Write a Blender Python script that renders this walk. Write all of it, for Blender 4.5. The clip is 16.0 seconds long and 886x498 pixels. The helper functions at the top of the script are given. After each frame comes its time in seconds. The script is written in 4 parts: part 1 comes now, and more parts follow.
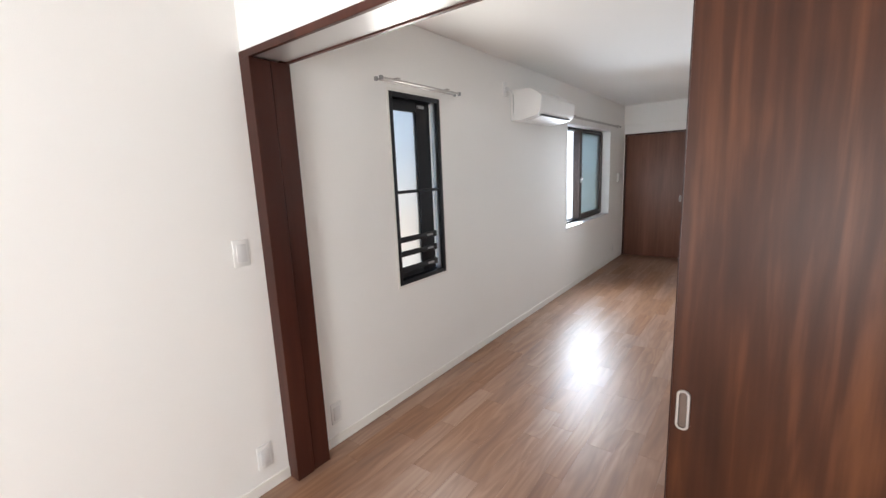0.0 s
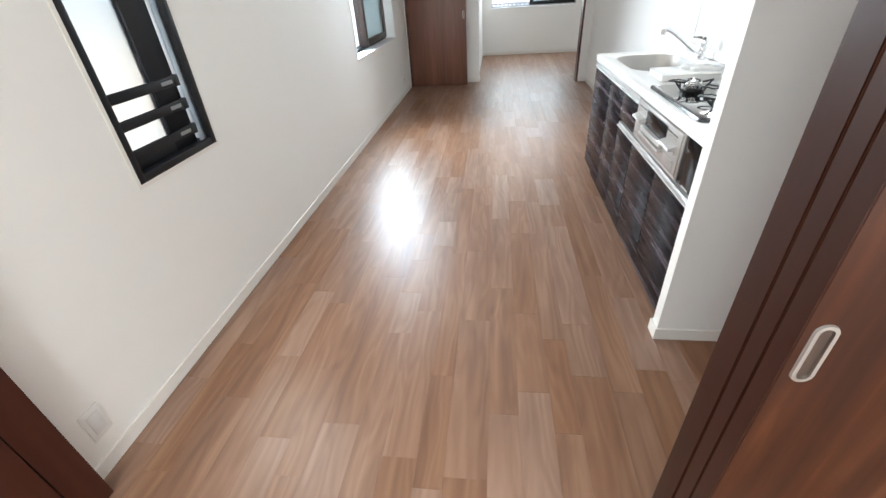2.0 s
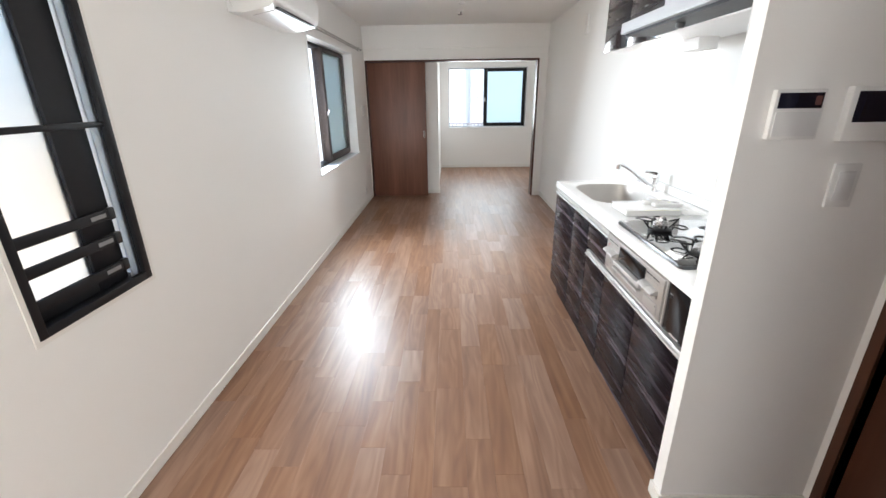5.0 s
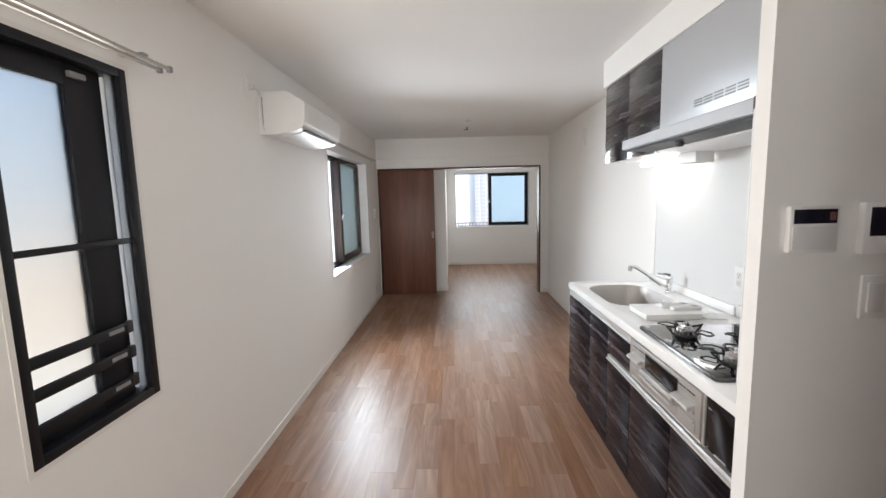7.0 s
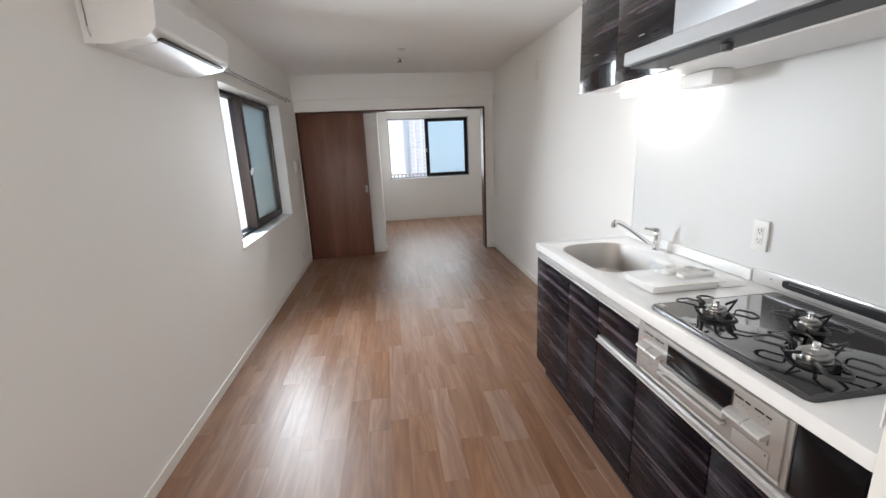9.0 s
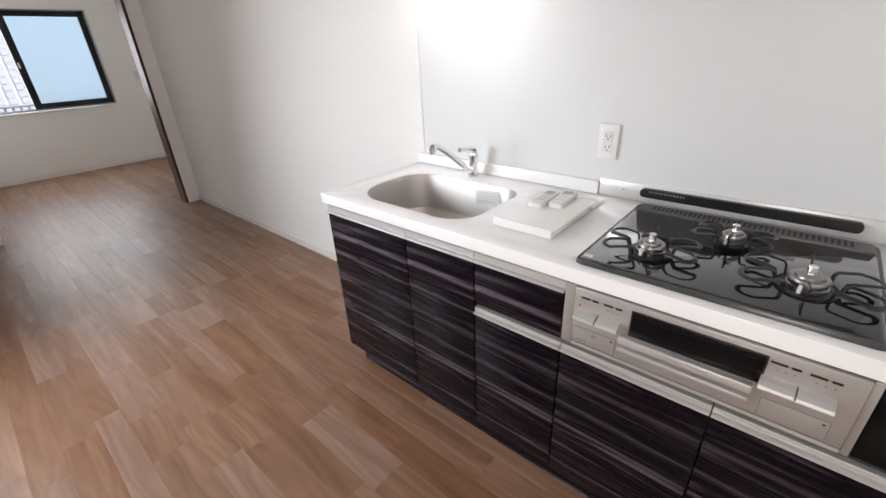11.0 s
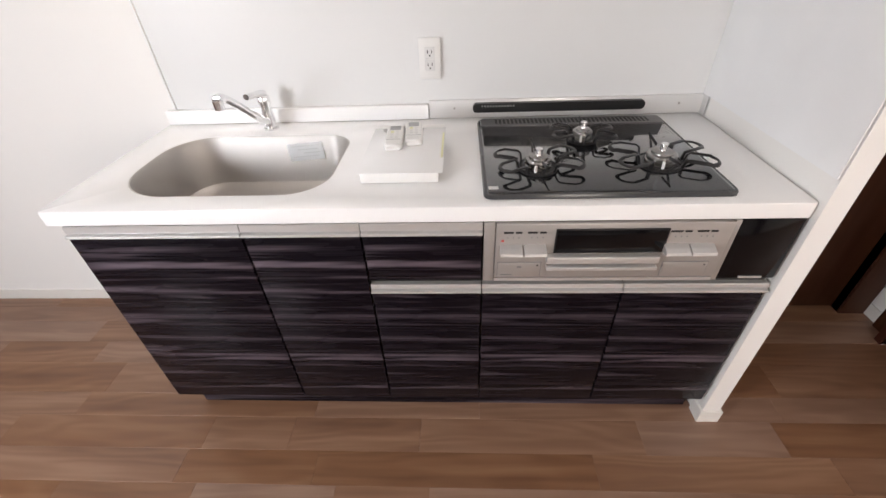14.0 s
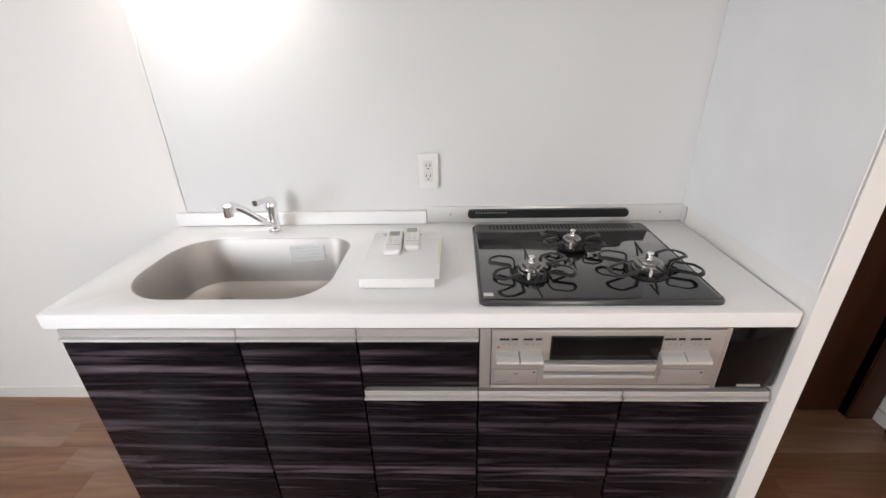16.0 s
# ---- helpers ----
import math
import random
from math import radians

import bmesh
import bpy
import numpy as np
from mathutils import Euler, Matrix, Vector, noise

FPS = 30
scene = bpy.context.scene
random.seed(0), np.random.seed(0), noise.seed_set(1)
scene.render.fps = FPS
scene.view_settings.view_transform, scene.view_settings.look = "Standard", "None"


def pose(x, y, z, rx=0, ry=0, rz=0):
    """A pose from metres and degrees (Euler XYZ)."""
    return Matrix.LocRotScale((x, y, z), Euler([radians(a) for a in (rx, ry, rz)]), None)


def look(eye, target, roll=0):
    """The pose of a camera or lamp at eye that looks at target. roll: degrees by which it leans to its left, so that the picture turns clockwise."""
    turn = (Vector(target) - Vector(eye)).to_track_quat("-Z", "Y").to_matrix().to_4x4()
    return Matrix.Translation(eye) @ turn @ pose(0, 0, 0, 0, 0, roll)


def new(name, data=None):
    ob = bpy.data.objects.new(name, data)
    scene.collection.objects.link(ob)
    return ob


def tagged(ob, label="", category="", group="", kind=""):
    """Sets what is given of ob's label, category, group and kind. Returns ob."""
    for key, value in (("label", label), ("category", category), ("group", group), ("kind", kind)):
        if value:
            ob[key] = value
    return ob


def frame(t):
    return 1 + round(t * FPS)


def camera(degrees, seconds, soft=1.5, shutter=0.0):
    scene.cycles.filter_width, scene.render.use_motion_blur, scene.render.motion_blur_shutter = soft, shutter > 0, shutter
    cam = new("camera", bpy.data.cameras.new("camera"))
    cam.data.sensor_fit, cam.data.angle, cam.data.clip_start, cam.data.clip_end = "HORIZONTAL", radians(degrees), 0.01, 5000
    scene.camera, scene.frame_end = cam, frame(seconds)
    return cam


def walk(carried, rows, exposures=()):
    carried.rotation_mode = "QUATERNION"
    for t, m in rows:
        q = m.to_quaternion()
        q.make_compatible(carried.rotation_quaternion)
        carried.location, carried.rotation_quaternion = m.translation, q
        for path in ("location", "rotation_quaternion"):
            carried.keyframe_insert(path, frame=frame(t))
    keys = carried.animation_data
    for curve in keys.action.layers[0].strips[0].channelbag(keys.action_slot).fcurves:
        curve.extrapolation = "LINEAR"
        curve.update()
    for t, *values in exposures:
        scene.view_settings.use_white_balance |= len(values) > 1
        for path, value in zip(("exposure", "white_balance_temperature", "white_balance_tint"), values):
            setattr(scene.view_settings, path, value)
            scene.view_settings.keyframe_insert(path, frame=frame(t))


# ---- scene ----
cam = camera(93.6, 16.0)
PATH = [
    (0, (-0.028, -0.136, 1.497), (-1.224, 1.426, 1.137), -2.5),
    (0.5, (-0.196, -0.038, 1.456), (-1.099, 1.667, 0.929), -3.2),
    (1, (-0.348, 0.077, 1.437), (-0.975, 1.838, 0.726), -4.0),
    (1.5, (-0.484, 0.243, 1.392), (-0.885, 1.988, 0.5), -4.1),
    (2, (-0.536, 0.466, 1.357), (-0.779, 2.132, 0.279), -3.8),
    (2.5, (-0.593, 0.615, 1.31), (-0.734, 2.194, 0.091), -3.6),
    (3, (-0.62, 0.695, 1.286), (-0.691, 2.186, -0.045), -2.9),
    (3.5, (-0.651, 0.713, 1.227), (-0.644, 2.199, -0.111), -1.7),
    (4, (-0.629, 0.729, 1.265), (-0.637, 2.297, 0.025), -1.5),
    (4.5, (-0.603, 0.738, 1.375), (-0.638, 2.478, 0.39), -1.4),
    (5, (-0.61, 0.708, 1.456), (-0.65, 2.589, 0.775), -0.8),
    (7.5, (-0.682, 0.746, 1.511), (-0.739, 2.731, 1.273), -1.6),
    (8, (-0.693, 0.9, 1.506), (-0.73, 2.879, 1.222), -2.2),
    (8.5, (-0.668, 1.104, 1.495), (-0.615, 3.067, 1.114), -2.4),
    (9, (-0.702, 1.374, 1.471), (-0.467, 3.302, 0.993), -2.6),
    (9.5, (-0.716, 1.63, 1.433), (-0.239, 3.485, 0.86), -2.9),
    (10, (-0.744, 1.877, 1.412), (0.055, 3.574, 0.718), -2.6),
    (12.5, (-0.683, 2.644, 1.387), (0.966, 3.046, 0.328), -3.9),
    (13, (-0.629, 2.687, 1.384), (1.017, 2.914, 0.272), -3.4),
    (13.5, (-0.662, 2.747, 1.389), (0.966, 2.887, 0.235), -3.0),
    (14, (-0.667, 2.739, 1.381), (0.928, 2.834, 0.178), -2.5),
    (14.5, (-0.655, 2.739, 1.358), (0.931, 2.814, 0.143), -2.1),
    (15, (-0.651, 2.744, 1.365), (0.964, 2.808, 0.187), -1.7),
    (15.5, (-0.653, 2.744, 1.382), (1.042, 2.806, 0.323), -1.5),
    (16, (-0.665, 2.741, 1.432), (1.147, 2.809, 0.588), -1.4),
]
EXPOSURES = ((0.0, 1.42, 6200, 9), (1.0, 1.68, 6200, 7), (2.0, 1.85, 6050, 4), (3.5, 2.05, 6000, 3), (4.5, 1.98, 6100, 4), (5.2, 1.7, 6300, 8), (7.3, 1.33, 6400, 9), (9.0, 1.28, 6400, 9), (10.0, 1.25, 6400, 10), (12.5, 1.23, 6780, 15), (15.0, 1.27, 6800, 15), (16.0, 1.12, 6650, 13))
walk(cam, [(t, look(eye, target, roll)) for t, eye, target, roll in PATH], EXPOSURES)

# ---- world, sun, window light and added near-room fill ----
world = bpy.data.worlds.new("world")
scene.world = world
world.use_nodes = True
_wn = world.node_tree.nodes
_sky = _wn.new("ShaderNodeTexSky")
_sky.sky_type, _sky.sun_disc = "NISHITA", False
_sky.sun_elevation, _sky.sun_rotation = radians(55), radians(110)
world.node_tree.links.new(_sky.outputs[0], _wn["Background"].inputs[0])
_wn["Background"].inputs[1].default_value = 0.15
_sun = bpy.data.lights.new("sun", "SUN")
_sun.energy, _sun.angle, _sun.color = 3.0, radians(0.5), (1.0, 0.95, 0.88)
_sun_ob = new("sun", _sun)
_sun_ob.matrix_world = look((0, 0, 0), (-0.50, 0.30, -0.82))


def window_light(name, eye, target, w, h, power, color, spread=180):
    lamp = bpy.data.lights.new(name, "AREA")
    lamp.shape, lamp.size, lamp.size_y, lamp.energy, lamp.color, lamp.spread = "RECTANGLE", w, h, power, color, radians(spread)
    ob = new(name, lamp)
    ob.matrix_world = look(eye, target)
    return ob


window_light("daylight_far", (0.1, 10.08, 1.45), (0.1, 5.0, 1.0), 1.5, 1.15, 9, (0.97, 0.99, 1.0))
window_light("daylight_side", (-1.885, 5.09, 1.37), (-0.55, 3.5, 0.62), 0.78, 1.10, 18, (0.86, 0.93, 1.0), 132)
window_light("daylight_slot", (-1.842, 2.0, 1.4), (0.5, 2.0, 1.4), 0.42, 1.1, 6, (1.0, 0.94, 0.86))
# Two fill lamps added in the unseen part of the near room.
window_light("added_near_fill", (0.1, -2.94, 1.45), (-1.1, 2.5, 1.2), 1.1, 1.2, 29, (1.0, 0.985, 0.96))
window_light("added_west_fill", (-1.84, -1.2, 1.45), (0.3, 0.9, 1.0), 1.0, 1.1, 10, (0.99, 0.99, 1.0))
window_light("cabinet_tube", (0.66, 3.50, 1.69), (0.60, 3.40, 0.87), 0.05, 0.52, 0.28, (1.0, 0.97, 0.92))

# ---- plan, in metres ----
XW, XE = -1.85, 0.787
YA0, YA1 = 0.875, 1.055
YF0, YF1 = 7.22, 7.36
YB = 10.11
CZ = 2.42
PX0, PY0, PY1 = 0.163, 1.870, 1.926
HX = 0.685


# ---- materials ----
def mat(name, color, rough=0.5, metal=0.0, vary=0.04, scale=6.0, stretch=(1, 1, 1), bump=0.0, bump_scale=200.0, coat=0.0, spec=0.5, rvary=0.05, random_value=0.0):
    m = bpy.data.materials.new(name)
    m.use_nodes = True
    nt = m.node_tree
    n, l = nt.nodes, nt.links
    b = n["Principled BSDF"]
    b.inputs["Metallic"].default_value = metal
    b.inputs["Specular IOR Level"].default_value = spec
    b.inputs["Coat Weight"].default_value = coat
    b.inputs["Coat Roughness"].default_value = 0.08
    tc = n.new("ShaderNodeTexCoord")
    mp = n.new("ShaderNodeMapping")
    mp.inputs["Scale"].default_value = stretch
    l.new(tc.outputs["Object"], mp.inputs["Vector"])
    nz = n.new("ShaderNodeTexNoise")
    nz.inputs["Scale"].default_value = scale
    nz.inputs["Detail"].default_value = 5.0
    l.new(mp.outputs[0], nz.inputs["Vector"])
    mix = n.new("ShaderNodeMix")
    mix.data_type = "RGBA"
    lo = [max(0.0, c * (1 - vary * 1.5)) for c in color]
    hi = [min(1.0, c * (1 + vary * 1.5)) for c in color]
    mix.inputs[6].default_value, mix.inputs[7].default_value = (*lo, 1), (*hi, 1)
    l.new(nz.outputs["Fac"], mix.inputs[0])
    l.new(mix.outputs[2], b.inputs["Base Color"])
    mr = n.new("ShaderNodeMapRange")
    mr.inputs["To Min"].default_value, mr.inputs["To Max"].default_value = max(0.01, rough - rvary), min(1.0, rough + rvary)
    l.new(nz.outputs["Fac"], mr.inputs["Value"])
    l.new(mr.outputs[0], b.inputs["Roughness"])
    if bump:
        nb = n.new("ShaderNodeTexNoise")
        nb.inputs["Scale"].default_value = bump_scale
        nb.inputs["Detail"].default_value = 3.0
        l.new(tc.outputs["Object"], nb.inputs["Vector"])
        bp = n.new("ShaderNodeBump")
        bp.inputs["Strength"].default_value = bump
        bp.inputs["Distance"].default_value = 0.002
        l.new(nb.outputs["Fac"], bp.inputs["Height"])
        l.new(bp.outputs[0], b.inputs["Normal"])
    return m


def wood(name, dark, mid, light, axis="z", grain=1.0, rough=0.35, coat=0.0, by_object=False, warp=0.6, share=0.38, contrast=(0.3, 0.7), spec=0.5, figure=0.0):
    """Wood with long grain along an axis: broad bands, fine fibres and pores."""
    m = bpy.data.materials.new(name)
    m.use_nodes = True
    nt = m.node_tree
    n, l = nt.nodes, nt.links
    b = n["Principled BSDF"]
    b.inputs["Coat Weight"].default_value, b.inputs["Coat Roughness"].default_value = coat, 0.12
    b.inputs["Specular IOR Level"].default_value = spec
    tc = n.new("ShaderNodeTexCoord")
    src = tc.outputs["Object"]
    if by_object:
        oi = n.new("ShaderNodeObjectInfo")
        off = n.new("ShaderNodeVectorMath")
        off.operation = "SCALE"
        off.inputs[0].default_value = (13.0, 37.0, 7.0)
        l.new(oi.outputs["Random"], off.inputs["Scale"])
        add = n.new("ShaderNodeVectorMath")
        l.new(src, add.inputs[0])
        l.new(off.outputs[0], add.inputs[1])
        src = add.outputs[0]
    long, wide = 0.9, 14.0
    s = {"x": (long, wide, wide), "y": (wide, long, wide), "z": (wide, wide, long)}[axis]

    def layer(k, scale, detail, distort):
        mp = n.new("ShaderNodeMapping")
        mp.inputs["Scale"].default_value = [v * k for v in s]
        l.new(src, mp.inputs["Vector"])
        z = n.new("ShaderNodeTexNoise")
        z.inputs["Scale"].default_value, z.inputs["Detail"].default_value, z.inputs["Distortion"].default_value = scale, detail, distort
        l.new(mp.outputs[0], z.inputs["Vector"])
        return z.outputs["Fac"]

    broad = layer(0.45 * grain, 1.0, 3.0, warp)
    fine = layer(3.2 * grain, 1.0, 6.0, 0.2)
    mixf = n.new("ShaderNodeMix")
    mixf.inputs[0].default_value = share
    l.new(broad, mixf.inputs[2])
    l.new(fine, mixf.inputs[3])
    ramp = n.new("ShaderNodeValToRGB")
    e = ramp.color_ramp.elements
    e[0].position, e[0].color = contrast[0], (*dark, 1)
    e[1].position, e[1].color = contrast[1], (*light, 1)
    k = e.new(sum(contrast) / 2)
    k.color = (*mid, 1)
    grained = mixf.outputs[0]
    if figure:
        mp = n.new("ShaderNodeMapping")
        mp.inputs["Scale"].default_value = {"x": (0.16, 1, 1), "y": (1, 0.16, 1), "z": (1, 1, 0.16)}[axis]
        l.new(src, mp.inputs["Vector"])
        wv = n.new("ShaderNodeTexWave")
        wv.bands_direction = "Y" if axis == "x" else "X"
        wv.inputs["Scale"].default_value, wv.inputs["Distortion"].default_value = 5.0, 26.0
        wv.inputs["Detail"].default_value, wv.inputs["Detail Scale"].default_value, wv.inputs["Detail Roughness"].default_value = 2.0, 1.4, 0.55
        l.new(mp.outputs[0], wv.inputs["Vector"])
        mf = n.new("ShaderNodeMix")
        mf.inputs[0].default_value = figure
        l.new(grained, mf.inputs[2])
        l.new(wv.outputs["Fac"], mf.inputs[3])
        grained = mf.outputs[0]
    l.new(grained, ramp.inputs[0])
    out = ramp.outputs[0]
    if by_object:
        hsv = n.new("ShaderNodeHueSaturation")
        mr = n.new("ShaderNodeMapRange")
        mr.inputs["To Min"].default_value, mr.inputs["To Max"].default_value = 0.88, 1.12
        l.new(oi.outputs["Random"], mr.inputs["Value"])
        l.new(mr.outputs[0], hsv.inputs["Value"])
        sat = n.new("ShaderNodeMapRange")
        sat.inputs["From Min"].default_value, sat.inputs["From Max"].default_value = 0.0, 1.0
        sat.inputs["To Min"].default_value, sat.inputs["To Max"].default_value = 1.12, 0.82
        l.new(oi.outputs["Random"], sat.inputs["Value"])
        l.new(sat.outputs[0], hsv.inputs["Saturation"])
        l.new(out, hsv.inputs["Color"])
        out = hsv.outputs[0]
    l.new(out, b.inputs["Base Color"])
    mr2 = n.new("ShaderNodeMapRange")
    mr2.inputs["To Min"].default_value, mr2.inputs["To Max"].default_value = rough + 0.06, rough - 0.04
    l.new(fine, mr2.inputs["Value"])
    l.new(mr2.outputs[0], b.inputs["Roughness"])
    bp = n.new("ShaderNodeBump")
    bp.inputs["Strength"].default_value, bp.inputs["Distance"].default_value = 0.12, 0.001
    l.new(fine, bp.inputs["Height"])
    l.new(bp.outputs[0], b.inputs["Normal"])
    return m


def striped(name):
    """Near-black laminate with thin, wavy, paler streaks that run level."""
    m = mat(name, (0.005, 0.0035, 0.006), 0.27, vary=0.2, scale=3.0, stretch=(1, 1, 8), spec=0.13)
    n, l = m.node_tree.nodes, m.node_tree.links
    b = n["Principled BSDF"]
    tc = n.new("ShaderNodeTexCoord")
    warp = n.new("ShaderNodeTexNoise")
    warp.inputs["Scale"].default_value, warp.inputs["Detail"].default_value = 4.0, 2.0
    l.new(tc.outputs["Object"], warp.inputs["Vector"])
    fac = None
    for stretch, lo, hi, k in (((1, 1.0, 13.0), 0.58, 0.68, 0.95), ((1, 1.2, 30.0), 0.53, 0.70, 0.75), ((1, 3.0, 120.0), 0.50, 0.80, 0.30)):
        mp = n.new("ShaderNodeMapping")
        mp.inputs["Scale"].default_value = stretch
        l.new(tc.outputs["Object"], mp.inputs["Vector"])
        z = n.new("ShaderNodeTexNoise")
        z.inputs["Scale"].default_value, z.inputs["Detail"].default_value, z.inputs["Distortion"].default_value = 1.0, 3.0, 0.35
        l.new(mp.outputs[0], z.inputs["Vector"])
        mr = n.new("ShaderNodeMapRange")
        mr.inputs["From Min"].default_value, mr.inputs["From Max"].default_value, mr.inputs["To Max"].default_value = lo, hi, k
        l.new(z.outputs["Fac"], mr.inputs["Value"])
        if fac is None:
            fac = mr.outputs[0]
        else:
            mx = n.new("ShaderNodeMath")
            mx.operation = "MAXIMUM"
            l.new(fac, mx.inputs[0])
            l.new(mr.outputs[0], mx.inputs[1])
            fac = mx.outputs[0]
    mix = n.new("ShaderNodeMix")
    mix.data_type = "RGBA"
    mix.inputs[7].default_value = (0.125, 0.098, 0.118, 1)
    base = b.inputs["Base Color"].links[0].from_socket
    l.new(fac, mix.inputs[0])
    l.new(base, mix.inputs[6])
    l.new(mix.outputs[2], b.inputs["Base Color"])
    return m


def glow(name, color, strength):
    m = bpy.data.materials.new(name)
    m.use_nodes = True
    b = m.node_tree.nodes["Principled BSDF"]
    b.inputs["Base Color"].default_value = (*color, 1)
    b.inputs["Emission Color"].default_value, b.inputs["Emission Strength"].default_value = (*color, 1), strength
    return m


def glass(name, color, rough, trans=1.0):
    m = bpy.data.materials.new(name)
    m.use_nodes = True
    b = m.node_tree.nodes["Principled BSDF"]
    b.inputs["Base Color"].default_value = (*color, 1)
    b.inputs["Roughness"].default_value, b.inputs["Transmission Weight"].default_value, b.inputs["IOR"].default_value = rough, trans, 1.3
    return m


WALL = mat("white vinyl wallpaper", (0.86, 0.843, 0.815), 0.8, vary=0.012, scale=1.2, bump=0.25, bump_scale=260)
CEILM = mat("white ceiling paper", (0.87, 0.86, 0.84), 0.85, vary=0.01, scale=1.0, bump=0.2, bump_scale=220)
SKIRT = mat("cream skirting", (0.80, 0.775, 0.73), 0.45, vary=0.02, scale=8)
WHITE = mat("white plastic", (0.78, 0.77, 0.75), 0.35, vary=0.015, scale=20)
WHITE2 = mat("soft white plastic", (0.70, 0.69, 0.68), 0.4, vary=0.02, scale=30)
TRIM = mat("white window trim", (0.84, 0.84, 0.83), 0.4, vary=0.01)
LINEG = mat("light grey print", (0.68, 0.70, 0.70), 0.5)
STONE = mat("white resin worktop", (0.90, 0.895, 0.89), 0.24, vary=0.003, scale=60, coat=0.1, rvary=0.008)
PANEL = mat("white enamel wall panel", (0.74, 0.74, 0.735), 0.32, vary=0.01, scale=2, coat=0.0, spec=0.2, rvary=0.02)
DOORW = wood("red-brown door veneer", (0.019, 0.005, 0.0021), (0.048, 0.014, 0.0050), (0.115, 0.041, 0.015), "z", 0.6, 0.42, contrast=(0.33, 0.67), spec=0.3, warp=0.12, share=0.58, figure=0.03)
FARW = wood("mid-brown door veneer", (0.10, 0.040, 0.024), (0.15, 0.060, 0.036), (0.21, 0.090, 0.055), "z", 0.8, 0.4, contrast=(0.32, 0.72))
FRAMEW = wood("dark brown frame", (0.035, 0.010, 0.006), (0.055, 0.016, 0.010), (0.085, 0.026, 0.015), "z", 0.6, 0.36, spec=0.28)
EDGEW = wood("door edge band", (0.019, 0.005, 0.0032), (0.027, 0.007, 0.004), (0.044, 0.013, 0.007), "z", 0.6, 0.35, spec=0.3)
HALLW = wood("very dark brown door", (0.040, 0.015, 0.009), (0.062, 0.024, 0.013), (0.09, 0.036, 0.02), "z", 0.6, 0.38, spec=0.3)
PLANK = wood("walnut floor plank", (0.120, 0.053, 0.029), (0.245, 0.127, 0.073), (0.395, 0.236, 0.150), "y", 0.75, 0.38, by_object=True, warp=3.2, share=0.24, contrast=(0.16, 0.84), spec=0.6, figure=0.09)
EBONY = striped("dark striped laminate")
EBONYG = striped("glossy dark striped laminate")
EBONYG.node_tree.nodes["Principled BSDF"].inputs["Coat Weight"].default_value = 0.9
BLACKAL = mat("black aluminium", (0.010, 0.010, 0.012), 0.5, vary=0.1, spec=0.3)
BLACKD = mat("deep black glass", (0.004, 0.004, 0.005), 0.1, vary=0.1, spec=0.25, rvary=0.01)
CROWN = mat("dark polished burner steel", (0.30, 0.29, 0.28), 0.28, metal=1.0, vary=0.05)
BROWNAL = mat("dark bronze aluminium", (0.062, 0.045, 0.040), 0.4, metal=0.2, vary=0.08)
ALU = mat("brushed aluminium", (0.66, 0.65, 0.64), 0.36, metal=0.6, vary=0.008, scale=8, rvary=0.0)
SILVER = mat("silver hood sheet", (0.56, 0.57, 0.59), 0.38, metal=0.45, vary=0.02, scale=5)
GRILLM = mat("champagne steel panel", (0.43, 0.405, 0.385), 0.40, metal=0.5, vary=0.012, scale=30, stretch=(1, 0.05, 1), rvary=0.01)
CHROME = mat("polished chrome", (0.85, 0.85, 0.86), 0.07, metal=1.0, vary=0.01)
STEEL = mat("satin stainless steel", (0.46, 0.435, 0.41), 0.46, metal=0.75, vary=0.06, scale=6, rvary=0.07)
BLACKG = mat("black enamel glass", (0.016, 0.016, 0.018), 0.05, vary=0.1, coat=1.0, rvary=0.01)
BLACKP = mat("black plastic", (0.012, 0.012, 0.013), 0.3, vary=0.1)
IRON = mat("black enamelled iron", (0.014, 0.013, 0.014), 0.32, vary=0.1)
GREYP = mat("grey plastic", (0.25, 0.25, 0.25), 0.4)
GROOVE = mat("dark groove", (0.02, 0.018, 0.016), 0.6)
SCREEN = mat("dark display", (0.012, 0.012, 0.022), 0.08, vary=0.05, rvary=0.01)
FILM = mat("pale film sheet", (0.80, 0.82, 0.83), 0.3, vary=0.04, scale=30)
SLATE = mat("grey print", (0.35, 0.35, 0.36), 0.5)
YELLOWP = mat("pale yellow print", (0.72, 0.70, 0.42), 0.5)
REDP = mat("red lamp", (0.6, 0.05, 0.04), 0.4)
FROST = glass("frosted glass", (0.66, 0.70, 0.73), 0.55)
# Blue tint is also darkened for the shade outside the end window.
FROSTB_SHADED = glass("blue frosted glass", (0.60, 0.78, 0.84), 0.45)
FROSTG = glass("green frosted glass", (0.80, 0.94, 0.94), 0.5)
CLEAR = glass("clear glass", (0.95, 0.98, 0.98), 0.0)
TUBE = glow("lamp tube", (1.0, 0.97, 0.92), 3.5)
CREAM = mat("cream render", (0.86, 0.84, 0.80), 0.8, vary=0.03, scale=1.5, bump=0.3)
BEIGE = mat("beige render", (0.76, 0.60, 0.45), 0.8, vary=0.04, scale=1.0, bump=0.3)
GREYR = mat("pale grey render", (0.46, 0.49, 0.50), 0.8, vary=0.04, scale=1.0, bump=0.3)
CONC = mat("grey concrete", (0.42, 0.41, 0.39), 0.85, vary=0.08, scale=1.5, bump=0.4, bump_scale=60)
TILE = mat("grey tile", (0.55, 0.54, 0.57), 0.5, vary=0.06)
RAILM = mat("grey balcony bar", (0.33, 0.31, 0.33), 0.5)

# ---- mesh helpers ----
ORIGIN = {}
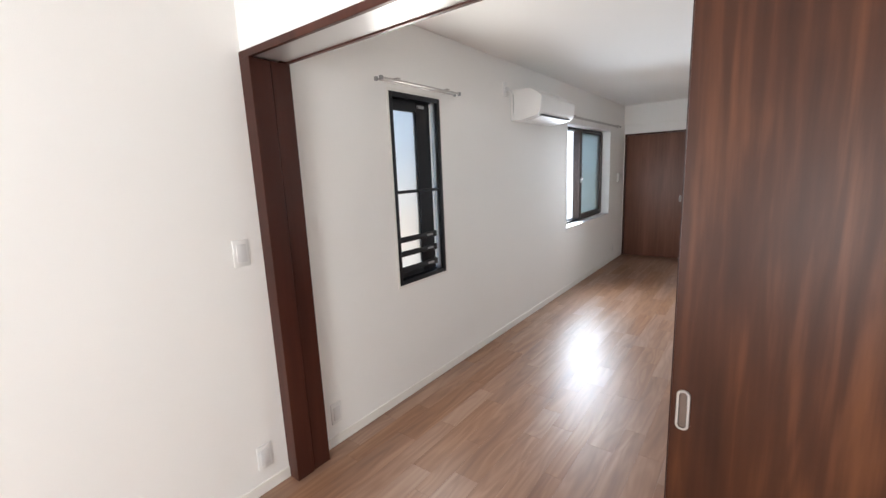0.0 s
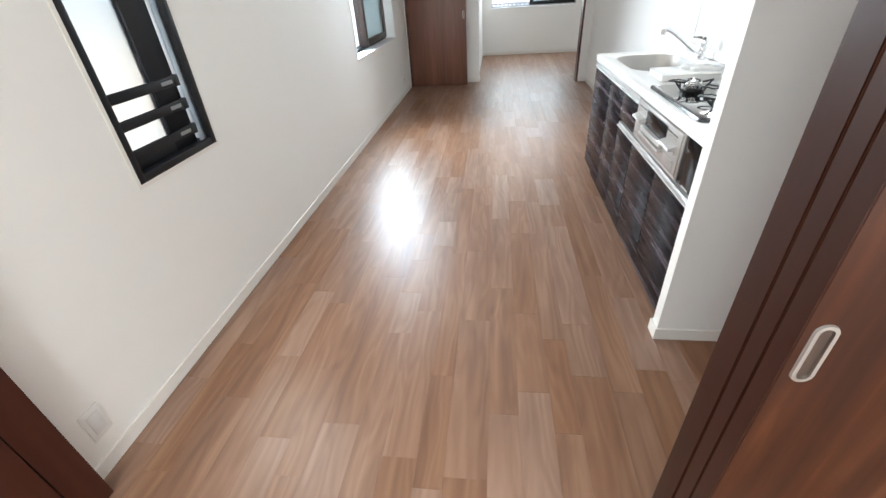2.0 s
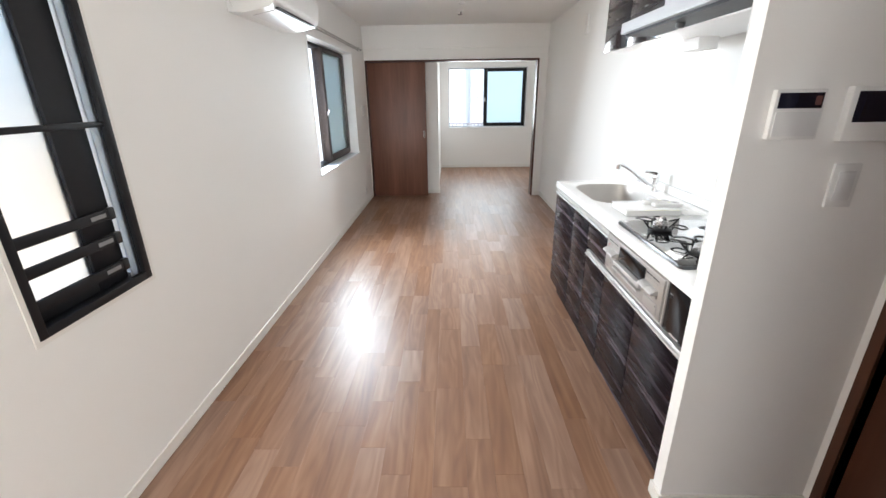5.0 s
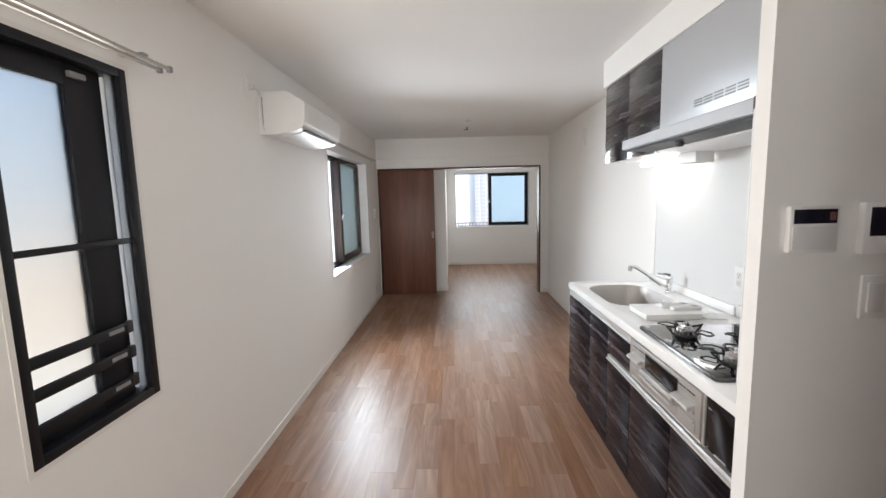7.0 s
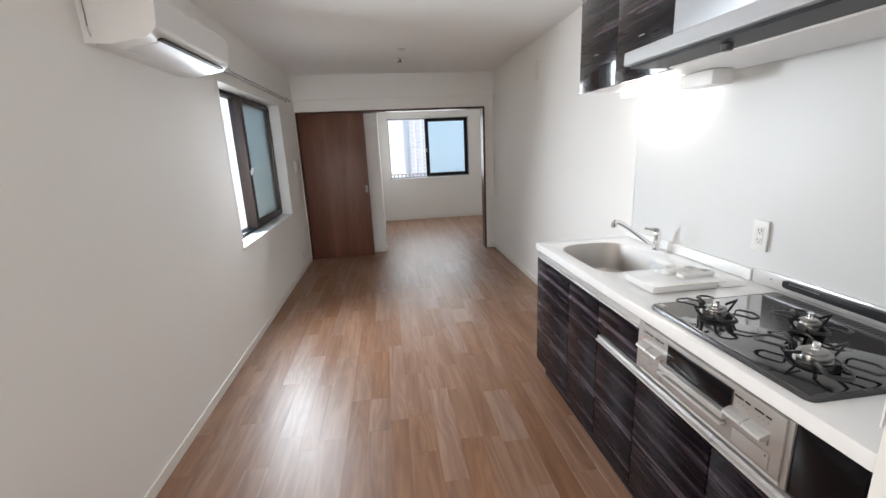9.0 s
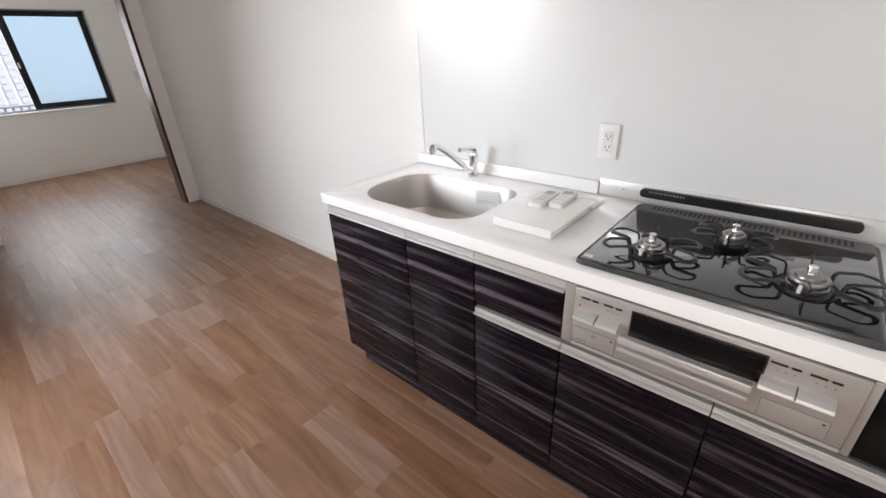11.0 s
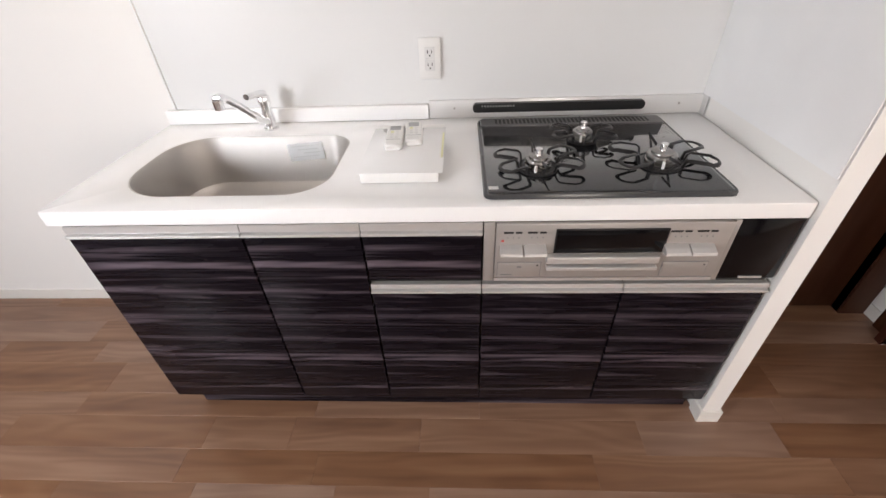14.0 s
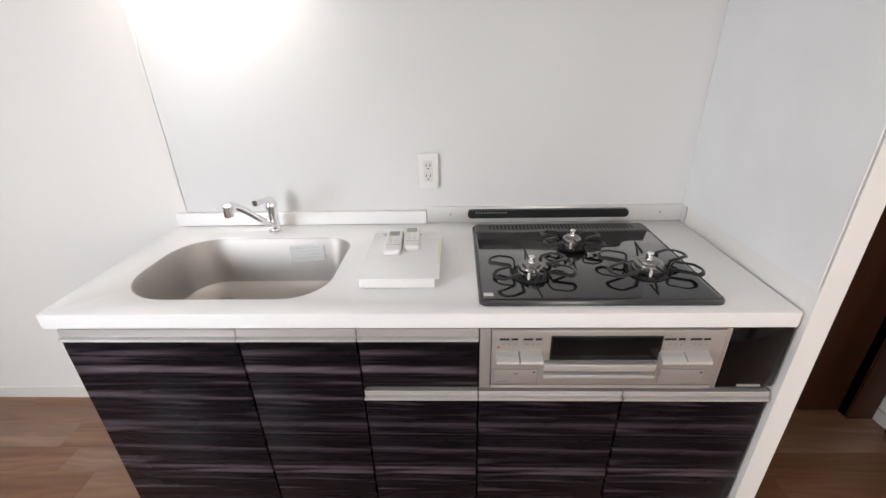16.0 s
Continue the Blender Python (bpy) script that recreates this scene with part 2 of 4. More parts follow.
SET = [Matrix.Identity(4)]


def mesh_ob(name, bm, material, smooth=False):
    me = bpy.data.meshes.new(name)
    bmesh.ops.recalc_face_normals(bm, faces=bm.faces[:])
    bm.to_mesh(me)
    bm.free()
    me.materials.append(material)
    if smooth:
        me.shade_smooth()
        me.set_sharp_from_angle(angle=radians(35))
    return new(name, me)


def structure(name, bm, material, label="", smooth=False):
    return tagged(mesh_ob(name, bm, material, smooth), label=label, kind="structure")


def thing(name, at, label, category, group=""):
    ob = new(name)
    ob.empty_display_size = 0.1
    ob.location = SET[0] @ Vector(at)
    ORIGIN[ob] = ob.location.copy()
    return tagged(ob, label, category, group)


def part(name, bm, material, parent, label="", smooth=True):
    base = ORIGIN[parent]
    bm.transform(SET[0])
    bmesh.ops.translate(bm, verts=bm.verts[:], vec=-base)
    ob = mesh_ob(name, bm, material, smooth)
    ob.parent = parent
    ORIGIN[ob] = base
    return tagged(ob, label)


def bx(bm, x0, x1, y0, y1, z0, z1, bev=0.0, seg=2):
    vs = [bm.verts.new((x, y, z)) for x in (x0, x1) for y in (y0, y1) for z in (z0, z1)]
    fs = [bm.faces.new([vs[i] for i in q]) for q in ((0, 1, 3, 2), (4, 6, 7, 5), (0, 4, 5, 1), (2, 3, 7, 6), (0, 2, 6, 4), (1, 5, 7, 3))]
    if bev:
        es = list({e for f in fs for e in f.edges})
        bmesh.ops.bevel(bm, geom=es, offset=bev, segments=seg, profile=0.5, affect="EDGES")
    return bm


def box(*a, **k):
    return bx(bmesh.new(), *a, **k)


def plate(axis, a0, a1, u0, u1, z0, z1, holes=()):
    """A wall across an axis with openings (u0, u1, z0, z1)."""
    us = sorted({u0, u1, *[h[0] for h in holes], *[h[1] for h in holes]})
    zs = sorted({z0, z1, *[h[2] for h in holes], *[h[3] for h in holes]})
    full = {}
    for i in range(len(us) - 1):
        for j in range(len(zs) - 1):
            cu, cz = (us[i] + us[i + 1]) / 2, (zs[j] + zs[j + 1]) / 2
            full[i, j] = not any(h[0] < cu < h[1] and h[2] < cz < h[3] for h in holes)
    bm = bmesh.new()
    cache = {}

    def v(a, u, z):
        p = (a, u, z) if axis == "x" else ((u, a, z) if axis == "y" else (u, z, a))
        if p not in cache:
            cache[p] = bm.verts.new(p)
        return cache[p]

    for (i, j), on in full.items():
        if not on:
            continue
        for a in (a0, a1):
            bm.faces.new([v(a, us[i], zs[j]), v(a, us[i + 1], zs[j]), v(a, us[i + 1], zs[j + 1]), v(a, us[i], zs[j + 1])])
        for di, dj, p, q in ((-1, 0, (i, j), (i, j + 1)), (1, 0, (i + 1, j), (i + 1, j + 1)), (0, -1, (i, j), (i + 1, j)), (0, 1, (i, j + 1), (i + 1, j + 1))):
            if not full.get((i + di, j + dj), False):
                bm.faces.new([v(a0, us[p[0]], zs[p[1]]), v(a0, us[q[0]], zs[q[1]]), v(a1, us[q[0]], zs[q[1]]), v(a1, us[p[0]], zs[p[1]])])
    return bm


def rr(x0, x1, y0, y1, r, z, n=6):
    """Points of a rounded rectangle; r is one radius or four (from the x1 y1 corner, anticlockwise)."""
    rs = r if isinstance(r, (tuple, list)) else (r,) * 4
    pts = []
    for k, (cx, cy) in enumerate(((x1, y1), (x0, y1), (x0, y0), (x1, y0))):
        q = rs[k]
        ox, oy = cx - q if cx == x1 else cx + q, cy - q if cy == y1 else cy + q
        for i in range(n + 1):
            a = math.pi / 2 * (k + i / n)
            pts.append((ox + q * math.cos(a), oy + q * math.sin(a), z))
    return pts


def loft(bm, loops, caps=(True, True)):
    rows = [[bm.verts.new(p) for p in lp] for lp in loops]
    m = len(rows[0])
    for a, b in zip(rows, rows[1:]):
        for i in range(m):
            bm.faces.new((a[i], a[(i + 1) % m], b[(i + 1) % m], b[i]))
    if caps[0]:
        bm.faces.new(rows[0][::-1])
    if caps[1]:
        bm.faces.new(rows[-1])
    return bm


def lathe(bm, profile, c, n=20, squash=1.0):
    loops = [[(c[0] + r * math.cos(2 * math.pi * i / n), c[1] + squash * r * math.sin(2 * math.pi * i / n), c[2] + z) for i in range(n)] for r, z in profile]
    return loft(bm, loops)


def tube(bm, pts, r, n=8, closed=False, flat=1.0):
    pts = [Vector(p) for p in pts]
    rows = []
    up = None
    rad = r if isinstance(r, (list, tuple)) else [r] * len(pts)
    for i, p in enumerate(pts):
        a = pts[i - 1] if (i or closed) else p
        b = pts[(i + 1) % len(pts)] if (i < len(pts) - 1 or closed) else p
        t = (b - a).normalized()
        if up is None:
            up = Vector((0, 0, 1)) if abs(t.z) < 0.9 else Vector((1, 0, 0))
        s = t.cross(up).normalized()
        up = s.cross(t).normalized()
        rows.append([bm.verts.new(p + s * rad[i] * math.cos(2 * math.pi * k / n) * flat + up * rad[i] * math.sin(2 * math.pi * k / n)) for k in range(n)])
    for a, b in zip(rows, rows[1:] + (rows[:1] if closed else [])):
        for k in range(n):
            bm.faces.new((a[k], a[(k + 1) % n], b[(k + 1) % n], b[k]))
    if not closed:
        bm.faces.new(rows[0][::-1])
        bm.faces.new(rows[-1])
    return bm


def disc_x(bm, x0, x1, y, z, r, n=20):
    """A round plate standing across x."""
    loops = [[(x, y + q * math.cos(2 * math.pi * i / n), z + q * math.sin(2 * math.pi * i / n)) for i in range(n)] for x, q in ((x0, r), (x1, r))]
    return loft(bm, loops)


# ---- structure ----
WA = (1.768, 2.267, 0.782, 1.997)
WB = (4.67, 6.43, 0.765, 2.01)
structure("wall_west", plate("x", XW, XW - 0.22, -3.0, YF1, 0, CZ, [WA, WB, (-1.8, -0.6, 0.8, 2.1)]), WALL, "white papered wall with window openings")
structure("wall_east", plate("x", XE, XE + 0.12, PY1 - 0.06, YF0, 0, CZ), WALL, "white papered wall behind the kitchen")
structure("wall_partition", plate("y", PY0, PY1, PX0, XE, 0, CZ), WALL, "short white partition at the end of the kitchen")
structure("wall_hall", plate("x", HX, HX + 0.12, 0.9855, PY0, 0, CZ, [(1.10, 1.80, -0.01, 2.02)]), WALL, "white wall with a dark door")
structure("wall_sliding_end", box(0.531, 1.2, YA0, 0.985, 0, CZ), WALL)
structure("wall_sliding", plate("y", YA0, YA1, XW, 0.5305, 0, CZ, [(-1.835, 0.50, -0.01, 2.03)]), WALL, "white wall round the wide sliding doorway")
structure("wall_near_east", plate("x", 1.2, 1.32, -3.0, YA1, 0, CZ), WALL)
structure("wall_near_south", plate("y", -3.0, -3.12, XW - 0.22, 1.32, 0, CZ, [(-0.5, 0.7, 0.8, 2.1)]), WALL)
structure("wall_far_partition", plate("y", YF0, YF1, XW, 2.1, 0, CZ, [(-1.835, 0.66, -0.01, 1.975)]), WALL, "white wall round the far doorway")
structure("wall_far_north", plate("y", YB, YB + 0.2, -1.0, 2.1, 0, CZ, [(-0.655, 1.015, 0.85, 2.06)]), WALL, "white end wall below a wide window")
structure("wall_far_west", plate("x", -0.83, -0.95, 7.66, YB, 0, CZ), WALL)
structure("wall_far_east", plate("x", 2.1, 2.22, YF0, YB + 0.2, 0, CZ), WALL)
structure("pier", box(-1.84, -0.80, 7.44, 7.62, 0, CZ), WALL, "white wall end beside the sliding door")
# Unseen slab added to keep the sun out of the near end window.
structure("added_sun_blocker", box(-2.2, 3.0, -4.05, -3.13, 2.42, 2.5), CONC)
structure("beam", box(XW, XE, YF0 - 0.035, YF0 - 0.001, 2.125, CZ), WALL, "shallow white beam over the far doorway")
structure("ceiling", box(XW - 0.22, 2.22, -3.12, YB + 0.2, CZ, CZ + 0.15), CEILM, "plain white papered ceiling")
floor = structure("floor", box(XW - 0.22, 2.22, -3.12, YB + 0.2, -0.12, -0.010), GROOVE, "dark sub-floor below the planks")
ORIGIN[floor] = Vector((0, 0, 0))
structure("cabinet_soffit", box(0.398, XE, PY1, 3.785, 2.243, CZ), WALL, "white boxed soffit above the wall cabinets")


def skirting(x0, x1, y0, y1):
    structure("baseboard", box(x0, x1, y0, y1, 0, 0.058, bev=0.002), SKIRT, "low cream skirting board")


skirting(XW, XW + 0.009, -3.0, YA0 - 0.004)
skirting(XW, XW + 0.009, YA1 + 0.004, YF0 - 0.03)
skirting(XE - 0.009, XE, 3.80, YF0)
skirting(0.70, XE - 0.009, YF0 - 0.009, YF0)
skirting(PX0, HX, PY0 - 0.009, PY0)
skirting(PX0 - 0.009, PX0, PY0 - 0.009, PY1 + 0.009)
skirting(PX0, 0.21, PY1, PY1 + 0.009)
skirting(HX - 0.009, HX, 1.84, PY0 - 0.009)
skirting(0.532, HX, 0.985, 0.994)
skirting(-0.83, 2.1, YB - 0.009, YB)
skirting(-0.83, -0.821, 7.66, YB - 0.009)
skirting(-1.0, -0.79, 7.431, 7.44)
skirting(-0.80, -0.791, 7.44, 7.62)

# door frames
JX = -1.771
structure("door_frame_near", bx(bx(bx(bmesh.new(), XW + 0.001, JX, 0.866, 0.962, 0, 2.01, bev=0.002), XW + 0.001, JX - 0.004, 0.966, 1.062, 0, 2.01, bev=0.002), 0.50, 0.53, 0.866, 1.062, 0, 2.01, bev=0.002), FRAMEW, "dark red-brown door jamb")
structure("door_head_near", bx(bx(bmesh.new(), XW + 0.001, 0.53, 0.866, 0.885, 2.01, 2.04, bev=0.002), XW + 0.001, 0.53, 1.043, 1.062, 2.01, 2.04, bev=0.002), FRAMEW, "dark brown door head")
structure("door_track_near", box(JX, 0.50, 0.885, 1.043, 2.016, 2.035), ALU, "pale metal sliding track")
structure("door_frame_far", bx(bx(bx(bmesh.new(), -1.838, -1.815, YF0 - 0.008, YF1, 0, 1.955, bev=0.002), 0.640, 0.665, YF0 - 0.008, YF1 + 0.008, 0, 1.955, bev=0.002), -1.838, 0.665, YF0 - 0.008, YF1 + 0.008, 1.955, 1.98, bev=0.002), FRAMEW, "thin dark brown door frame")
structure("door_frame_hall", bx(bx(bmesh.new(), HX - 0.012, HX + 0.10, 1.80, 1.835, 0, 2.05), HX - 0.012, HX + 0.10, 0.996, 1.10, 0, 2.05), HALLW, "very dark brown door frame")

# planks
STRIPS = (0.121, 0.096, 0.142, 0.112)


def plank_bm(w, ln):
    bm = bmesh.new()
    g, z0, z1, c = 0.00015, -0.010, 0.0, 0.0004
    lo = [bm.verts.new(p) for p in ((g, g, z0), (w - g, g, z0), (w - g, ln - g, z0), (g, ln - g, z0))]
    mid = [bm.verts.new(p) for p in ((g, g, z1 - c), (w - g, g, z1 - c), (w - g, ln - g, z1 - c), (g, ln - g, z1 - c))]
    top = [bm.verts.new(p) for p in ((g + c, g + c, z1), (w - g - c, g + c, z1), (w - g - c, ln - g - c, z1), (g + c, ln - g - c, z1))]
    for a, b in ((lo, mid), (mid, top)):
        for i in range(4):
            bm.faces.new((a[i], a[(i + 1) % 4], b[(i + 1) % 4], b[i]))
    bm.faces.new(top)
    return bm

# ---- doors ----
def recess_pull(parent, x, y, z, sgn=-1, h=0.100, w=0.029):
    """An oblong pull set into a door face that looks along y."""
    y0, y1 = (y - 0.0035, y) if sgn < 0 else (y, y + 0.0035)

    def ring(s, yy):
        return [(px, yy, pz) for px, pz, _ in rr(x - w / 2 + s, x + w / 2 - s, z - h / 2 + s, z + h / 2 - s, w / 2 - s - 0.0005, 0, 5)]

    f = y0 if sgn < 0 else y1
    back = y1 if sgn < 0 else y0
    pull = part("door_pull", loft(bmesh.new(), [ring(0, back), ring(0.001, f), ring(0.006, f)], (False, False)), STEEL, parent, "oblong satin chrome pull")
    # The cup's steel is darkened to carry the shade inside the recess.
    part("pull_cup", loft(bmesh.new(), [ring(0.006, f), ring(0.0075, back - 0.0004 * sgn * -1), ring(0.012, back + 0.0004 * sgn)], (False, True)), mat("shaded steel cup", (0.20, 0.17, 0.15), 0.3, metal=0.9), pull)


for i in range(3):
    y0, y1 = ((0.884, 0.918), (0.922, 0.956), (0.961, 1.018))[i]
    d = thing("sliding_door", (-0.16, y0, 0.0), ("red-brown wood grain sliding door stacked open, with an oblong chrome pull", "red-brown sliding door stacked behind another", "red-brown sliding door at the back of the open stack")[i], "door", "sliding doors of the near doorway")
    part("door_leaf", box(-0.158, 0.60 if i else 0.62, y0, y1, 0.006, 2.012, bev=0.0015), DOORW, d)
    part("edge_band", box(-0.1605, -0.1583, y0 + 0.001, y1 - 0.001, 0.008, 2.01), EDGEW, d)
    if i == 0:
        recess_pull(d, -0.145 + 0.012, y0, 0.935)
d = thing("sliding_door", (-1.812, YF0 + 0.012, 0), "mid-brown wood grain sliding door standing half shut at the far doorway", "door")
part("door_leaf", box(-1.812, -0.972, YF0 + 0.012, YF0 + 0.047, 0.006, 1.953, bev=0.002), FARW, d)
recess_pull(d, -1.008, YF0 + 0.012, 0.95, h=0.10, w=0.03)
d = thing("hall_door", (HX + 0.03, 1.10, 0), "very dark brown closed hall door", "door")
part("door_leaf", box(HX + 0.03, HX + 0.066, 1.103, 1.797, 0.006, 2.045, bev=0.002), HALLW, d)

# ---- windows ----
def window_tall():
    y0, y1, z0, z1 = WA
    x = XW
    w = thing("window_1", (x, y0, z0), "tall narrow black window with frosted glass and guard bars", "window")
    f = bmesh.new()
    for d, a in ((0.08, (y0, y0 + 0.03, z0, z1)), (0.032, (y1 - 0.03, y1, z0, z1)), (0.08, (y0 + 0.03, y1 - 0.03, z0, z0 + 0.03)), (0.08, (y0 + 0.03, y1 - 0.03, z1 - 0.03, z1))):
        bx(f, x - d, x + 0.006, *a, bev=0.002)
    part("window_frame", f, BLACKAL, w)
    t = bmesh.new()
    for a in ((y0 - 0.016, y0, z0 - 0.016, z1 + 0.016), (y1, y1 + 0.016, z0 - 0.016, z1 + 0.016), (y0, y1, z0 - 0.016, z0), (y0, y1, z1, z1 + 0.016)):
        bx(t, x, x + 0.004, *a)
    part("window_trim", t, SKIRT, w, "thin cream trim")
    ys = y0 + 0.292
    s = bmesh.new()
    for a in ((ys, ys + 0.138, z0 + 0.03, z1 - 0.03), (y0 + 0.03, ys, z0 + 0.03, z0 + 0.075), (y0 + 0.03, ys, z1 - 0.10, z1 - 0.03), (y0 + 0.03, y0 + 0.045, z0 + 0.075, z1 - 0.10)):
        bx(s, x - 0.068, x - 0.036, *a, bev=0.002)
    part("sash", s, BLACKAL, w)
    part("pane", box(x - 0.056, x - 0.050, y0 + 0.045, ys, z0 + 0.075, z1 - 0.10), FROST, w, "frosted wired pane").visible_shadow = False
    part("pane", box(x - 0.022, x - 0.016, y1 - 0.072, y1 - 0.03, z0 + 0.03, z1 - 0.03), FROST, w, "narrow frosted pane").visible_shadow = False
    for z, r in ((1.386, 0.010), (1.078, 0.018), (0.985, 0.018), (0.880, 0.018)):
        rail = part("guard_bar", box(x - 0.012, x + 0.002, y0 + 0.03, y1 - 0.095 if r > 0.01 else y1 - 0.03, z - r, z + r, bev=0.003), BLACKAL, w)
        if r > 0.01:
            part("bar_label", box(x + 0.002, x + 0.003, y1 - 0.20, y1 - 0.135, z - 0.007, z + 0.007), GREYP, rail)
            part("bar_end", box(x - 0.014, x + 0.006, y1 - 0.122, y1 - 0.095, z - 0.022, z + 0.022, bev=0.004), BLACKP, rail)
    part("catch", box(x - 0.036, x - 0.02, y0 + 0.30, y0 + 0.36, z1 - 0.075, z1 - 0.055, bev=0.003), GREYP, w)


def window_side():
    y0, y1, z0, z1 = WB
    w = thing("window_2", (XW, y0, z0), "deep white recessed window, half open, with dark bronze sashes and green frosted glass", "window")
    r = bmesh.new()
    x1, x0 = XW + 0.004, XW - 0.115
    bx(r, x0, x1, y0 - 0.0, y0 + 0.018, z0, z1)
    bx(r, x0, x1, y1 - 0.018, y1, z0, z1)
    bx(r, x0, x1, y0 + 0.018, y1 - 0.018, z1 - 0.018, z1)
    part("window_reveal", r, TRIM, w, "white reveal boards")
    part("window_sill", box(x0, XW + 0.012, y0 - 0.01, y1 + 0.01, z0 - 0.002, z0 + 0.020, bev=0.003), TRIM, w)
    a0, a1, b0, b1 = y0 + 0.018, y1 - 0.018, z0 + 0.02, z1 - 0.018
    f = bmesh.new()
    for a in ((a0, a0 + 0.03, b0, b1), (a1 - 0.03, a1, b0, b1), (a0 + 0.03, a1 - 0.03, b0, b0 + 0.025), (a0 + 0.03, a1 - 0.03, b1 - 0.03, b1)):
        bx(f, XW - 0.22, XW - 0.125, *a, bev=0.002)
    part("window_frame", f, BLACKAL, w)
    mid = 5.42
    s = bmesh.new()
    for a in ((mid, mid + 0.08, b0 + 0.02, b1 - 0.02), (a1 - 0.10, a1 - 0.025, b0 + 0.02, b1 - 0.02), (mid + 0.08, a1 - 0.10, b0 + 0.02, b0 + 0.085), (mid + 0.08, a1 - 0.10, b1 - 0.055, b1 - 0.02)):
        bx(s, XW - 0.155, XW - 0.10, *a, bev=0.003)
    sash = part("sash", s, BROWNAL, w, "dark bronze sash")
    part("pane", box(XW - 0.13, XW - 0.124, mid + 0.08, a1 - 0.10, b0 + 0.085, b1 - 0.055), FROSTG, sash, "green frosted pane").visible_shadow = False
    part("sash_lock", bx(box(XW - 0.10, XW - 0.082, mid + 0.02, mid + 0.042, 1.29, 1.34, bev=0.004), XW - 0.09, XW - 0.07, mid + 0.026, mid + 0.036, 1.32, 1.36, bev=0.003), ALU, sash)
    s = bmesh.new()
    for a in ((mid + 0.02, mid + 0.075, b0 + 0.02, b1 - 0.02), (a1 - 0.08, a1 - 0.032, b0 + 0.02, b1 - 0.02), (mid + 0.075, a1 - 0.08, b0 + 0.02, b0 + 0.06), (mid + 0.075, a1 - 0.08, b1 - 0.07, b1 - 0.02)):
        bx(s, XW - 0.20, XW - 0.16, *a, bev=0.003)
    sash = part("sash", s, BROWNAL, w, "outer dark bronze sash pushed open behind the other")
    part("pane", box(XW - 0.183, XW - 0.177, mid + 0.075, a1 - 0.08, b0 + 0.06, b1 - 0.07), FROST, sash).visible_shadow = False


def window_end():
    x0, x1, z0, z1 = -0.655, 1.015, 0.85, 2.06
    w = thing("window_3", (x0, YB, z0), "wide end window, half open, with a black sash of blue frosted glass", "window")
    r = bmesh.new()
    bx(r, x0, x0 + 0.012, YB - 0.004, YB + 0.10, z0, z1)
    bx(r, x1 - 0.012, x1, YB - 0.004, YB + 0.10, z0, z1)
    bx(r, x0 + 0.012, x1 - 0.012, YB - 0.004, YB + 0.10, z1 - 0.012, z1)
    part("window_reveal", r, TRIM, w)
    part("window_sill", box(x0 - 0.01, x1 + 0.01, YB - 0.014, YB + 0.10, z0 - 0.012, z0 + 0.012, bev=0.003), TRIM, w)
    f = bmesh.new()
    a0, a1, b0, b1 = x0 + 0.012, x1 - 0.012, z0 + 0.012, z1 - 0.012
    for a in ((a0, a0 + 0.015), (a1 - 0.03, a1)):
        bx(f, *a, YB + 0.10, YB + 0.19, b0, b1)
    bx(f, a0, a1, YB + 0.10, YB + 0.19, b0, b0 + 0.02)
    bx(f, a0, a1, YB + 0.10, YB + 0.19, b1 - 0.02, b1)
    part("window_frame", f, mat("grey frame metal", (0.45, 0.45, 0.46), 0.4), w)
    m = 0.105
    s = bmesh.new()
    for a in ((m, m + 0.075, b0 + 0.02, b1 - 0.015), (a1 - 0.085, a1 - 0.02, b0 + 0.02, b1 - 0.015), (m + 0.075, a1 - 0.085, b0 + 0.02, b0 + 0.085), (m + 0.075, a1 - 0.085, b1 - 0.075, b1 - 0.015)):
        bx(s, a[0], a[1], YB + 0.075, YB + 0.115, a[2], a[3], bev=0.003)
    sash = part("sash", s, BLACKAL, w, "black sash")
    part("pane", box(m + 0.075, a1 - 0.085, YB + 0.093, YB + 0.099, b0 + 0.085, b1 - 0.075), FROSTB_SHADED, sash, "blue frosted pane").visible_shadow = False
    part("sash_lock", box(m + 0.01, m + 0.03, YB + 0.06, YB + 0.075, 1.38, 1.45, bev=0.003), ALU, sash)


window_tall()
window_side()
window_end()
def unseen_near_window(name, along, label):
    """A white framed, unseen window added to the near room for its fill light; along gives the box of a stretch (u0,
    u1) of its wall.
    """
    w = thing(name, (XW, -3.0, 0.8), label, "window")
    f = bmesh.new()
    for u0, u1, z0, z1 in ((0, 0.06, 0.8, 2.1), (1.14, 1.2, 0.8, 2.1), (0.57, 0.63, 0.86, 2.04), (0.06, 1.14, 0.8, 0.86), (0.06, 1.14, 2.04, 2.1)):
        bx(f, *along(u0, u1, 0.06), z0, z1, bev=0.003)
    part("window_frame", f, TRIM, w)
    for u0, u1 in ((0.06, 0.57), (0.63, 1.14)):
        part("pane", box(*along(u0, u1, 0.006), 0.86, 2.04), FROST, w).visible_shadow = False


# Both openings are out of view, added where the fill lamps stand.
unseen_near_window("unseen_window_4", lambda a, b, d: (-0.5 + a, -0.5 + b, -3.07 - d / 2, -3.07 + d / 2), "unseen white-framed end window added to light the near room")
unseen_near_window("unseen_window_5", lambda a, b, d: (XW - 0.13 - d / 2, XW - 0.13 + d / 2, -1.8 + a, -1.8 + b), "unseen white-framed side window added to light the near room")


